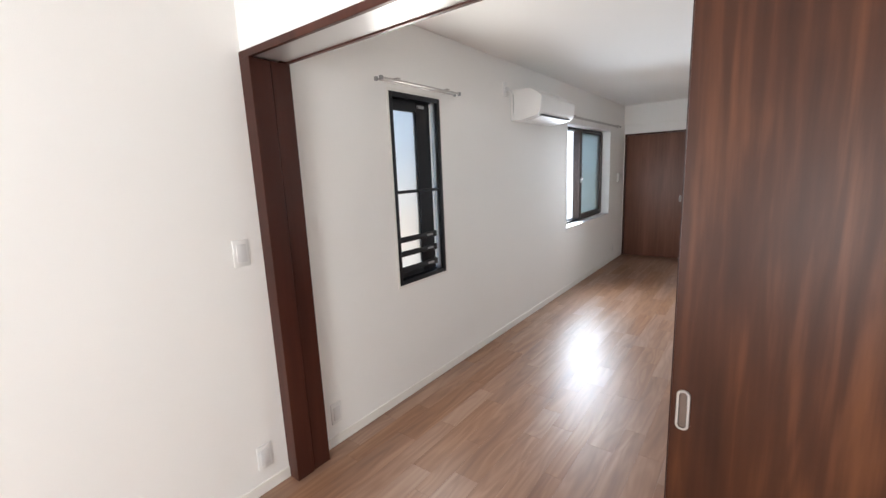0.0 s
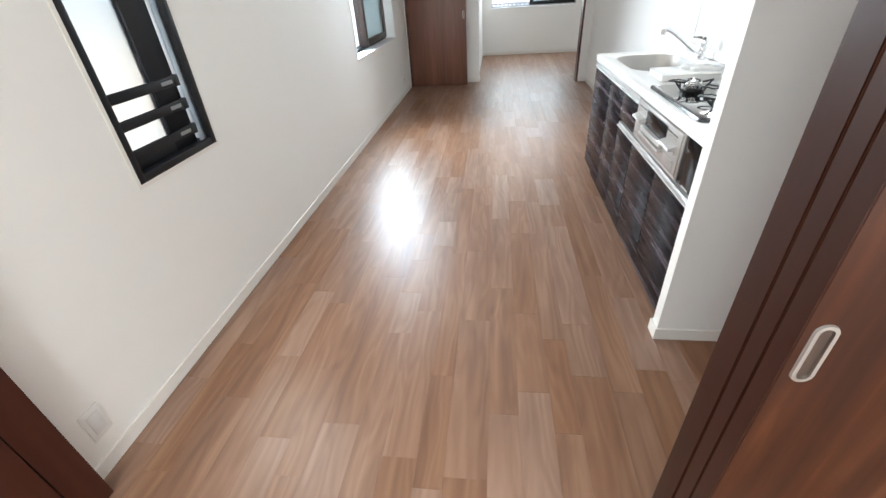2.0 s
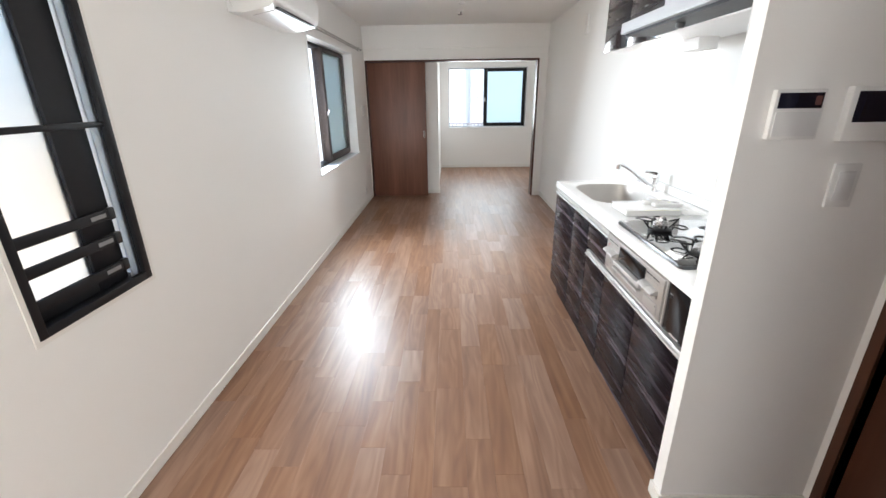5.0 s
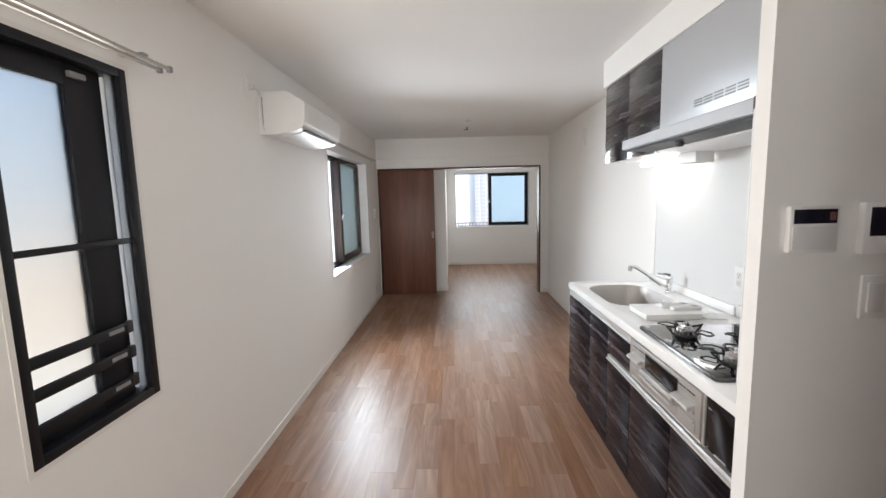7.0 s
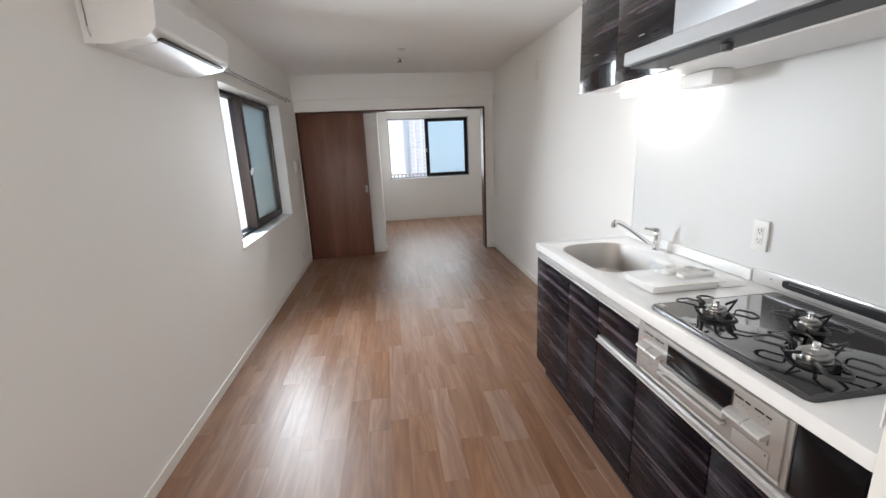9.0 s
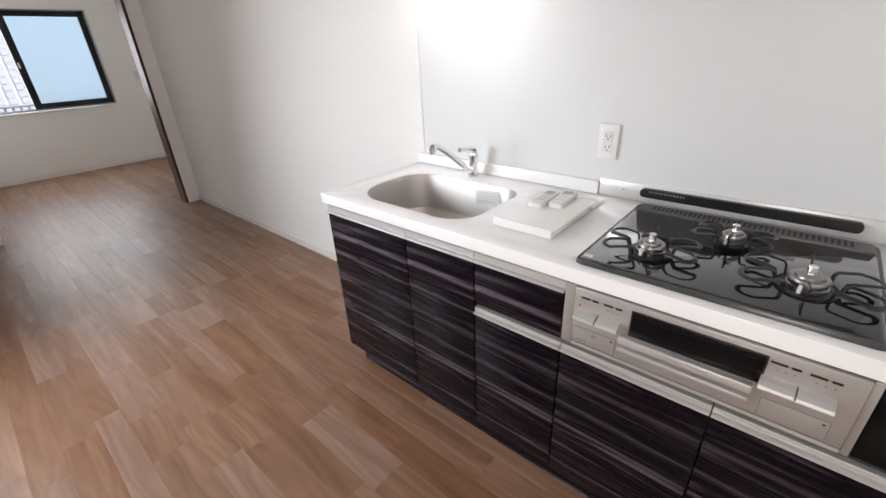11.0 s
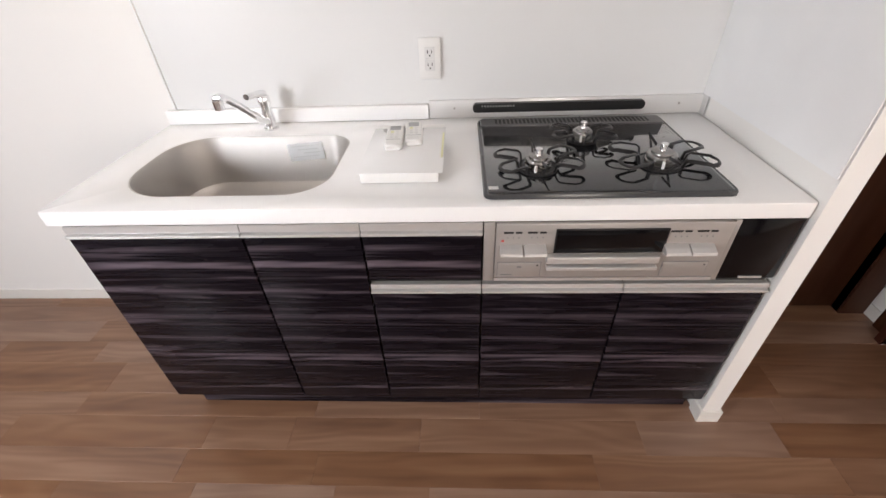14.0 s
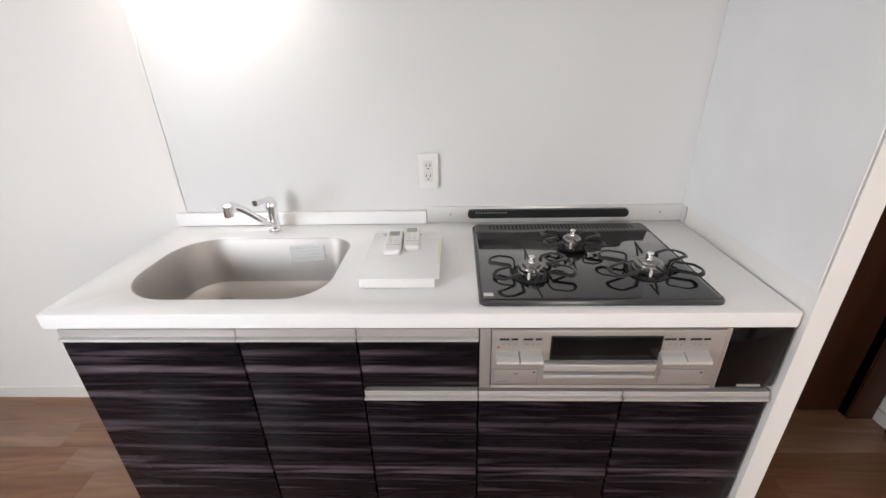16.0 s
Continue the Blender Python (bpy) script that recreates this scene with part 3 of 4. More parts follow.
def curtain_rail(y0, y1, z, label):
    r = thing("curtain_rail", (XW, y0, z), label, "curtain rail")
    for dx in (0.045, 0.085):
        part("rail", box(XW + dx - 0.006, XW + dx + 0.006, y0, y1, z - 0.010, z + 0.002, bev=0.002), STEEL, r)
        part("end_stop", box(XW + dx - 0.009, XW + dx + 0.009, y1 - 0.012, y1 + 0.006, z - 0.016, z + 0.007, bev=0.003), GREYP, r)
        part("end_stop", box(XW + dx - 0.009, XW + dx + 0.009, y0 - 0.006, y0 + 0.012, z - 0.016, z + 0.007, bev=0.003), GREYP, r)
    for y in (y0 + 0.14, y1 - 0.14):
        part("bracket", box(XW, XW + 0.095, y - 0.014, y + 0.014, z + 0.004, z + 0.012, bev=0.002), STEEL, r)


curtain_rail(1.63, 2.40, 2.040, "short double metal curtain rail above the tall window")
curtain_rail(4.56, 6.62, 2.062, "long white double curtain rail above the recessed window")

# ---- air conditioner ----
ac = thing("air_conditioner", (XW, 3.33, 1.93), "white wall-mounted air conditioner with a chamfered front", "air conditioner")
prof = [(XW, 1.928), (XW + 0.10, 1.926), (XW + 0.235, 1.952), (XW + 0.268, 1.978), (XW + 0.276, 2.00), (XW + 0.286, 2.105), (XW + 0.276, 2.122), (XW + 0.19, 2.176), (XW + 0.17, 2.184), (XW, 2.184)]
part("body", loft(bmesh.new(), [[(x, y, z) for x, z in prof] for y in (3.33, 4.13)]), WHITE, ac)
part("air_slot", box(XW + 0.235, XW + 0.262, 3.40, 4.06, 1.952, 1.962), GROOVE, ac)
part("flap", loft(bmesh.new(), [[(XW + x, y, z) for x, z in ((0.10, 1.922), (0.232, 1.947), (0.240, 1.953), (0.10, 1.928))] for y in (3.42, 4.04)]), WHITE2, ac)
part("side_groove", box(XW + 0.022, XW + 0.026, 3.3285, 3.331, 1.99, 2.15), GREYP, ac)
o = thing("wall_socket", (XW, 3.215, 2.18), "white wall socket with a plug beside the air conditioner", "socket")
part("plate", box(XW, XW + 0.009, 3.180, 3.250, 2.12, 2.24, bev=0.002), WHITE, o)
part("plug", box(XW + 0.009, XW + 0.035, 3.200, 3.230, 2.165, 2.195, bev=0.004), WHITE2, o)
part("cord", tube(bmesh.new(), [(XW + 0.03, 3.215, 2.175), (XW + 0.04, 3.25, 2.17), (XW + 0.035, 3.29, 2.15), (XW + 0.025, 3.31, 2.08), (XW + 0.025, 3.315, 1.98), (XW + 0.03, 3.35, 1.925)], 0.004), WHITE2, o)


# ---- sockets, switches and small wall fittings ----
def fitting(name, axis, face, u, z, w, h, label, category, holes=0, rocker=0, depth=0.008, sgn=1):
    t = thing(name, (face, u, z) if axis == "x" else (u, face, z), label, category)

    def bb(d0, d1, a0, a1, b0, b1, bev=0.0015):
        p, q = sorted((face + sgn * d0, face + sgn * d1))
        return box(p, q, u + a0, u + a1, z + b0, z + b1, bev=bev) if axis == "x" else box(u + a0, u + a1, p, q, z + b0, z + b1, bev=bev)

    part("plate", bb(0, depth, -w / 2, w / 2, -h / 2, h / 2, 0.002), WHITE, t)
    if holes:
        for k in range(holes):
            c = (k - (holes - 1) / 2) * 0.038
            part("outlet", bb(depth, depth + 0.0015, -0.016, 0.016, c - 0.017, c + 0.017), WHITE2, t)
            for s in (-0.0065, 0.0065):
                part("outlet_slot", bb(depth + 0.0015, depth + 0.002, s - 0.0012, s + 0.0012, c - 0.002, c + 0.008, 0), GROOVE, t)
            part("ground_hole", bb(depth + 0.0015, depth + 0.002, -0.0024, 0.0024, c - 0.011, c - 0.0065, 0), GROOVE, t)
    if rocker:
        part("rocker", bb(depth, depth + 0.004, -w / 2 + 0.014, w / 2 - 0.014, -h / 2 + 0.02, h / 2 - 0.02), WHITE2, t)
    return t


fitting("wall_socket", "x", XW, 0.749, 0.186, 0.072, 0.12, "white blank socket plate low on the near room wall", "socket", holes=0, rocker=1)
fitting("light_switch", "x", XW, 0.765, 1.184, 0.072, 0.12, "white rocker light switch beside the doorway", "switch", rocker=1, depth=0.006)
fitting("wall_socket", "x", XW, 1.182, 0.190, 0.072, 0.12, "white socket plate low on the wall beside the doorway", "socket", rocker=1)
fitting("wall_socket", "x", XW, 6.70, 0.20, 0.072, 0.12, "white socket plate low on the wall near the far door", "socket", holes=2)
t = fitting("intercom_handset", "x", XW, 6.86, 1.31, 0.06, 0.14, "small white wall remote holder near the far door", "remote control", depth=0.02)
part("remote", box(XW + 0.02, XW + 0.035, 6.84, 6.88, 1.26, 1.37, bev=0.005), WHITE2, t)
t = fitting("wall_vent", "x", XE, 5.46, 2.142, 0.085, 0.18, "small upright white wall vent", "vent", depth=0.018, sgn=-1)
fitting("wall_socket", "x", XE - 0.011, 2.840, 1.065, 0.070, 0.124, "white double socket on the kitchen wall panel", "socket", holes=2, sgn=-1)
fitting("light_switch", "y", 10.11, 1.35, 1.22, 0.07, 0.12, "white switch on the end wall", "switch", rocker=1, sgn=-1)

t = thing("bath_controller", (0.30, PY0, 1.39), "white hot-water control panel with a dark display", "control panel")
part("case", box(0.222, 0.350, PY0 - 0.018, PY0, 1.342, 1.466, bev=0.003), WHITE, t)
part("display", box(0.230, 0.342, PY0 - 0.0200, PY0 - 0.018, 1.420, 1.458, bev=0.001), SCREEN, t)
part("display_segment", box(0.322, 0.338, PY0 - 0.0204, PY0 - 0.0200, 1.428, 1.450), mat("dull red display film", (0.16, 0.07, 0.06), 0.4), t)
part("flap", box(0.229, 0.343, PY0 - 0.0210, PY0 - 0.018, 1.350, 1.412, bev=0.001), WHITE2, t)
t = thing("intercom", (0.50, PY0, 1.38), "white door intercom with a dark screen", "intercom")
part("case", box(0.410, 0.585, PY0 - 0.022, PY0, 1.335, 1.472, bev=0.004), WHITE, t)
part("screen", box(0.425, 0.530, PY0 - 0.0245, PY0 - 0.022, 1.384, 1.460, bev=0.001), SCREEN, t)
part("button", box(0.54, 0.572, PY0 - 0.025, PY0 - 0.022, 1.41, 1.44, bev=0.002), GREYP, t)
fitting("light_switch", "y", PY0, 0.470, 1.215, 0.072, 0.12, "white rocker switch on the partition", "switch", rocker=1, sgn=-1)

for y, l in ((6.25, "small white ceiling hanger hook"), (5.83, "small flat white ceiling cap")):
    t = thing("ceiling_fitting", (-0.48, y, CZ), l, "ceiling fitting")
    part("base", lathe(bmesh.new(), [(0.035, 0), (0.035, -0.006), (0.03, -0.010)], (-0.48, y, CZ), 20), WHITE2, t)
    if y > 6:
        part("stem", bx(lathe(bmesh.new(), [(0.012, -0.010), (0.012, -0.035)], (-0.48, y, CZ), 12), -0.515, -0.465, y - 0.006, y + 0.006, CZ - 0.045, CZ - 0.034, bev=0.002), GREYP, t)

# ---- kitchen base units, laid out in the kitchen's own frame and set in place ----
KS = 0.971
SET[0] = Matrix.Translation((0.182, 3.770, 0.870)) @ Matrix.Diagonal((KS, 0.9673, KS, 1)) @ Matrix.Translation((-0.197, -3.870, -0.850))
WALLX = 0.8195
KY = 1.968
KX = 0.189


def line_handle(parent, y0, y1, z0, h=0.026):
    """The folded aluminium strip along the top of a front: flat face, dark step and lip."""
    top = z0 + h
    pr = [(KX + 0.030, top), (KX + 0.003, top), (KX + 0.001, top - 0.002), (KX + 0.001, z0 + 0.013), (KX + 0.005, z0 + 0.012), (KX + 0.005, z0 + 0.010), (KX - 0.007, z0 + 0.008), (KX - 0.008, z0 + 0.002), (KX - 0.006, z0), (KX + 0.030, z0)]
    part("handle", loft(bmesh.new(), [[(x, y, z) for x, z in pr] for y in (y0, y1)]), ALU, parent, "full-width aluminium pull", smooth=False)


def front(parent, y0, y1, z0, z1, name="door"):
    part(name, box(KX, KX + 0.018, y0, y1, z0, z1, bev=0.001), EBONY, parent, "dark striped laminate front")


def unit(y0, y1, label, top=0.806):
    t = thing("base_cabinet", (KX, y0, 0), label, "kitchen cabinet", "kitchen base cabinets")
    part("body", box(KX + 0.0185, WALLX - 0.002, y0 + 0.001, y1 - 0.001, 0.066, top), GROOVE, t)
    if top < 0.8:
        part("front_rail", box(KX + 0.0185, KX + 0.05, y0 + 0.001, y1 - 0.001, top + 0.001, 0.806), BLACKP, t)
    return t


Y = (1.978, 2.361, 2.752, 3.067, 3.382, 3.856)
u = unit(Y[4], Y[5], "dark striped kitchen base cabinet under the sink, end unit", 0.66)
front(u, Y[4] + 0.0032, Y[5], 0.062, 0.766)
line_handle(u, Y[4] + 0.0015, Y[5], 0.768, 0.034)
part("side_panel", box(KX + 0.019, WALLX - 0.002, Y[5] + 0.0005, Y[5] + 0.004, 0.066, 0.80), EBONY, u)
u = unit(Y[3], Y[4], "dark striped kitchen base cabinet under the sink", 0.66)
front(u, Y[3] + 0.0032, Y[4] - 0.0032, 0.062, 0.766)
line_handle(u, Y[3] + 0.0015, Y[4] - 0.0015, 0.768, 0.034)
u = unit(Y[2], Y[3], "narrow dark kitchen cabinet with a drawer over a door")
front(u, Y[2] + 0.0032, Y[3] - 0.0032, 0.616, 0.766, "drawer_front")
line_handle(u, Y[2] + 0.0015, Y[3] - 0.0015, 0.768, 0.034)
front(u, Y[2] + 0.0032, Y[3] - 0.0032, 0.062, 0.568)
line_handle(u, Y[2] + 0.0015, Y[3] - 0.0015, 0.570)
u = unit(Y[1], Y[2], "dark striped kitchen cabinet below the grill")
front(u, Y[1] + 0.0032, Y[2] - 0.0032, 0.062, 0.568)
line_handle(u, Y[1] + 0.0015, Y[2] - 0.0015, 0.570)
u = unit(Y[0], Y[1], "dark striped kitchen cabinet beside the partition")
front(u, Y[0], Y[1] - 0.0032, 0.062, 0.568)
line_handle(u, Y[0] - 0.004, Y[1] - 0.0015, 0.570)
part("filler_panel", box(KX, KX + 0.018, 1.977, 2.126, 0.618, 0.806, bev=0.001), BLACKD, u, "glossy black filler panel")
part("bar_label", box(KX - 0.002, KX, 2.01, 2.07, 0.620, 0.626), ALU, u)
t = thing("kickboard", (0.26, 1.98, 0), "dark recessed plinth under the kitchen", "plinth")
part("board", box(0.237, 0.255, 1.99, 3.815, -0.0457, 0.066), EBONY, t)

# ---- grill and hob ----
g = thing("gas_grill", (KX, 2.12, 0.60), "champagne steel gas grill front with push knobs and a dark window", "grill")
part("side_strip", box(KX - 0.004, KX + 0.014, 2.722, 2.750, 0.616, 0.806, bev=0.001), GRILLM, g)
part("side_strip", box(KX - 0.004, KX + 0.014, 2.128, 2.142, 0.616, 0.806, bev=0.001), GRILLM, g)
part("panel", box(KX - 0.010, KX + 0.014, 2.143, 2.720, 0.632, 0.804, bev=0.003), GRILLM, g)
part("bottom_strip", box(KX - 0.006, KX + 0.014, 2.143, 2.720, 0.617, 0.627), ALU, g)
part("window_surround", box(KX - 0.013, KX - 0.010, 2.296, 2.572, 0.716, 0.790, bev=0.001), BLACKP, g)
part("grill_window", box(KX - 0.0145, KX - 0.013, 2.300, 2.568, 0.720, 0.786, bev=0.0005), BLACKD, g, "dark glass grill window")
gh = part("grill_handle", box(KX - 0.030, KX - 0.009, 2.306, 2.590, 0.692, 0.714, bev=0.004), ALU, g, "wide silver grill handle")
part("handle_lip", box(KX - 0.034, KX - 0.012, 2.308, 2.588, 0.674, 0.684, bev=0.002), ALU, gh)
for a, c in ((2.653, 2.709), (2.593, 2.649), (2.240, 2.300), (2.178, 2.237)):
    kn = part("knob", loft(bmesh.new(), [[(x, y, z) for x, z in ((KX - 0.009, 0.743), (KX - 0.026, 0.738), (KX - 0.038, 0.732), (KX - 0.040, 0.725), (KX - 0.036, 0.722), (KX - 0.009, 0.722))] for y in (a, c)]), ALU, g, "silver push knob", smooth=False)
    part("knob_plate", box(KX - 0.016, KX - 0.009, a + 0.001, c - 0.001, 0.706, 0.7215, bev=0.002), GRILLM, kn)
    part("scale_slot", box(KX - 0.0115, KX - 0.010, a + 0.002, a + 0.018, 0.777, 0.782), BLACKP, g)
    part("scale_slot", box(KX - 0.0115, KX - 0.010, a + 0.024, c - 0.008, 0.777, 0.782), BLACKP, g)
    for k in range(3):
        part("scale_mark", box(KX - 0.0110, KX - 0.010, a + 0.008 + k * 0.014, a + 0.011 + k * 0.014, 0.762, 0.766), GREYP, g)
for a, c in ((2.600, 2.712), (2.172, 2.285)):
    f0 = part("cover_flap", box(KX - 0.0125, KX - 0.010, a, c, 0.638, 0.684, bev=0.0008), GRILLM, g)
    part("flap_seam", box(KX - 0.0103, KX - 0.0098, a - 0.002, c + 0.002, 0.636, 0.686), GREYP, f0)
    part("flap_notch", box(KX - 0.0132, KX - 0.0125, a + 0.006, a + 0.011, 0.674, 0.678), BLACKP, f0)
part("flap_arrow", box(KX - 0.0132, KX - 0.0125, 2.650, 2.662, 0.668, 0.674), GREYP, g)
part("maker_strip", box(KX - 0.0131, KX - 0.0125, 2.674, 2.704, 0.643, 0.647), GREYP, g)
part("indicator", box(KX - 0.0115, KX - 0.010, 2.700, 2.706, 0.752, 0.757), REDP, g)

HB = (0.220, 0.746, 2.132, 2.751)
h = thing("gas_hob", (HB[0], HB[2], 0.85), "black glass three-burner gas hob with wire pan supports", "hob")
part("rim", loft(bmesh.new(), [rr(*HB, 0.022, 0.8505), rr(*HB, 0.022, 0.858), rr(HB[0] + 0.003, HB[1] - 0.003, HB[2] + 0.003, HB[3] - 0.003, 0.02, 0.8625), rr(HB[0] + 0.009, HB[1] - 0.009, HB[2] + 0.009, HB[3] - 0.009, 0.016, 0.8625)], (True, True)), mat("grey-black enamel rim", (0.045, 0.045, 0.048), 0.2), h, "raised dark rim")
part("glass_top", loft(bmesh.new(), [rr(HB[0] + 0.010, HB[1] - 0.078, HB[2] + 0.010, HB[3] - 0.010, 0.012, 0.8626), rr(HB[0] + 0.012, HB[1] - 0.080, HB[2] + 0.012, HB[3] - 0.012, 0.011, 0.8640)]), BLACKG, h, "mirror-black glass top")
vg = part("vent_grille", loft(bmesh.new(), [rr(HB[1] - 0.074, HB[1] - 0.006, HB[2] + 0.010, HB[3] - 0.010, 0.014, 0.8626), rr(HB[1] - 0.072, HB[1] - 0.008, HB[2] + 0.012, HB[3] - 0.012, 0.013, 0.868)]), mat("dark grey enamel", (0.075, 0.073, 0.075), 0.3), h, "dark exhaust grille")
# Raised black strips stand in for the dark inside of the grille's slots.
slot = None
for k in range(38):
    y = HB[2] + 0.055 + k * 0.0134
    if slot is None:
        slot = part("vent_slot", box(HB[1] - 0.058, HB[1] - 0.020, y, y + 0.0072, 0.8675, 0.8686), GROOVE, vg)
    else:
        c = slot.copy()
        scene.collection.objects.link(c)
        c.parent = vg
        c.location = (0, k * 0.0134 * KS, 0)
part("maker_mark", box(HB[0] + 0.028, HB[0] + 0.044, 2.713, 2.738, 0.864, 0.8644), WHITE2, h)
# Thin grey plate drawn as a glint on the glass.
part("painted_glint", box(HB[0] + 0.3, HB[0] + 0.32, 2.30, 2.35, 0.864, 0.8643), GREYP, h)


def burner(cx, cy, s, turn, label):
    z = 0.864
    b = part("burner", lathe(bmesh.new(), [(0.052 * s, 0), (0.054 * s, 0.004), (0.046 * s, 0.008), (0.036 * s, 0.008)], (cx, cy, z), 28), IRON, h, label)
    part("burner_body", lathe(bmesh.new(), [(0.036 * s, 0.008), (0.036 * s, 0.014), (0.033 * s, 0.016), (0.033 * s, 0.024), (0.036 * s, 0.026), (0.034 * s, 0.031), (0.012, 0.034)], (cx, cy, z), 32), CROWN, b)
    part("burner_cap", lathe(bmesh.new(), [(0.026 * s, 0.032), (0.025 * s, 0.037), (0.013, 0.040)], (cx, cy, z), 28), CROWN, b)
    part("sensor", lathe(bmesh.new(), [(0.011, 0.038), (0.0095, 0.042), (0.0095, 0.056), (0.008, 0.058)], (cx, cy, z), 16), CHROME, b)
    part("igniter", lathe(bmesh.new(), [(0.004, 0.008), (0.004, 0.026), (0.002, 0.028)], (cx - 0.043 * s, cy + 0.012, z), 8), WHITE2, b)
    sup = part("pan_support", tube(bmesh.new(), [(cx + 0.050 * s * math.cos(a * math.pi / 12), cy + 0.050 * s * math.sin(a * math.pi / 12), z + 0.006) for a in range(24)], 0.0035, 6, closed=True), IRON, h, "black enamelled pan support")
    for off in (0.47, -0.47, math.pi + 0.47, math.pi - 0.47):
        a = math.pi / 2 + off + turn
        u, v = Vector((math.cos(a), math.sin(a), 0)), Vector((-math.sin(a), math.cos(a), 0))
        c = Vector((cx, cy, z))
        r0, r1, w, top = 0.050 * s, 0.120 * s, 0.025 * s, 0.031
        pts = [c + u * r0 - v * w * 0.7 + Vector((0, 0, 0.006)), c + u * (r0 + 0.004) - v * w * 0.8 + Vector((0, 0, top - 0.004)), c + u * (r0 + 0.012) - v * w + Vector((0, 0, top)), c + u * (r1 - w * 0.8) - v * w + Vector((0, 0, top))]
        for j in range(1, 8):
            q = -math.pi / 2 + math.pi * j / 8
            pts.append(c + u * (r1 - w * 0.8 + w * 0.8 * math.cos(q)) + v * w * math.sin(q) + Vector((0, 0, top - 0.003)))
        pts += [c + u * (r1 - w * 0.8) + v * w + Vector((0, 0, top)), c + u * (r0 + 0.012) + v * w + Vector((0, 0, top)), c + u * (r0 + 0.004) + v * w * 0.8 + Vector((0, 0, top - 0.004)), c + u * r0 + v * w * 0.7 + Vector((0, 0, 0.006))]
        part("prong_loop", tube(bmesh.new(), pts, 0.0062, 8, flat=0.5), IRON, sup)
    for k in range(2):
        a = turn + k * math.pi
        u = Vector((math.cos(a), math.sin(a), 0))
        c = Vector((cx, cy, z))
        part("prong", tube(bmesh.new(), [c + u * 0.040 * s + Vector((0, 0, 0.036)), c + u * 0.088 * s + Vector((0, 0, 0.044)), c + u * 0.070 * s + Vector((0, 0, 0.026)), c + u * 0.052 * s + Vector((0, 0, 0.006))], 0.005, 6, flat=0.5), IRON, sup)


burner(0.362, 2.600, 1.0, 0.10, "left front burner with a steel crown")
burner(0.378, 2.270, 1.12, 0.02, "large right front burner with a steel crown")
burner(0.548, 2.440, 0.82, -0.06, "small rear burner with a steel crown")

# ---- worktop, sink and tap ----
wt = bmesh.new()
WX0, WX1, WY0, WY1, WZ0, WZ1 = 0.188, WALLX - 0.002, KY + 0.002, 3.893, 0.808, 0.850
SK = (0.262, 0.674, 3.170, 3.775)
SR = (0.14, 0.17, 0.12, 0.09)
outer = rr(WX0, WX1, WY0, WY1, 0.006, WZ1, 2)
inner = rr(*SK, SR, WZ1, 9)
for loop in (outer, inner):
    vs = [wt.verts.new(p) for p in loop]
    for i in range(len(vs)):
        wt.edges.new((vs[i], vs[(i + 1) % len(vs)]))
bmesh.ops.triangle_fill(wt, use_beauty=True, edges=wt.edges[:])
bmesh.ops.recalc_face_normals(wt, faces=wt.faces[:])
ext = bmesh.ops.extrude_face_region(wt, geom=wt.faces[:])
low = [e for e in ext["geom"] if isinstance(e, bmesh.types.BMVert)]
for v in low:
    v.co.z = WZ0
rim_edges = [e for e in wt.edges if all(abs(v.co.z - WZ1) < 1e-6 for v in e.verts) and e.calc_face_angle(0) > 1.0]
bmesh.ops.bevel(wt, geom=rim_edges, offset=0.004, segments=2, profile=0.5, affect="EDGES")
t = thing("worktop", (WX0, WY0, WZ0), "long white resin kitchen worktop with an upstand", "worktop")
part("slab", wt, STONE, t)
part("upstand", box(WALLX - 0.026, WALLX - 0.002, 2.922, 3.888, 0.8505, 0.901, bev=0.004), STONE, t)
part("metal_upstand", box(WALLX - 0.017, WALLX - 0.002, KY + 0.002, 2.920, 0.8505, 0.913, bev=0.001), mat("pale steel strip", (0.70, 0.69, 0.68), 0.3, metal=0.3), t, "pale steel upstand behind the hob")
part("side_upstand", box(0.775, WALLX - 0.017, KY + 0.001, KY + 0.004, 0.8505, 0.913), mat("pale steel return", (0.70, 0.69, 0.68), 0.3, metal=0.3), t)
for y in (2.83, 2.05):
    part("screw", disc_x(bmesh.new(), WALLX - 0.019, WALLX - 0.017, y, 0.885, 0.004, 10), STEEL, t)
t = thing("exhaust_cover", (0.77, 2.14, 0.86), "long black exhaust cover bar behind the hob", "hob cover")
part("bar", loft(bmesh.new(), [[(x, y, z) for y, z, _ in rr(2.172, 2.765, 0.873, 0.904, 0.013, 0, 4)] for x in (WALLX - 0.0175, WALLX - 0.034)]), BLACKP, t)
for k in range(12):
    part("bar_notch", box(WALLX - 0.0350, WALLX - 0.0338, 2.62 + k * 0.010, 2.625 + k * 0.010, 0.892, 0.898), GREYP, t)


def sink_loop(s, z):
    return rr(SK[0] + s, SK[1] - s, SK[2] + s, SK[3] - s, tuple(max(0.03, q - s) for q in SR), z, 9)


t = thing("sink", (SK[0], SK[2], 0.67), "satin stainless steel kitchen sink bowl, empty", "sink")
part("bowl", loft(bmesh.new(), [sink_loop(-0.006, 0.8485), sink_loop(0.002, 0.8475), sink_loop(0.008, 0.835), sink_loop(0.022, 0.72), sink_loop(0.034, 0.692), sink_loop(0.060, 0.678), sink_loop(0.11, 0.674)], (False, True)), STEEL, t)
part("drain", lathe(bmesh.new(), [(0.055, 0.0), (0.055, 0.003), (0.046, 0.004), (0.04, 0.001), (0.01, 0.001)], (0.50, 3.62, 0.674), 28), CHROME, t)
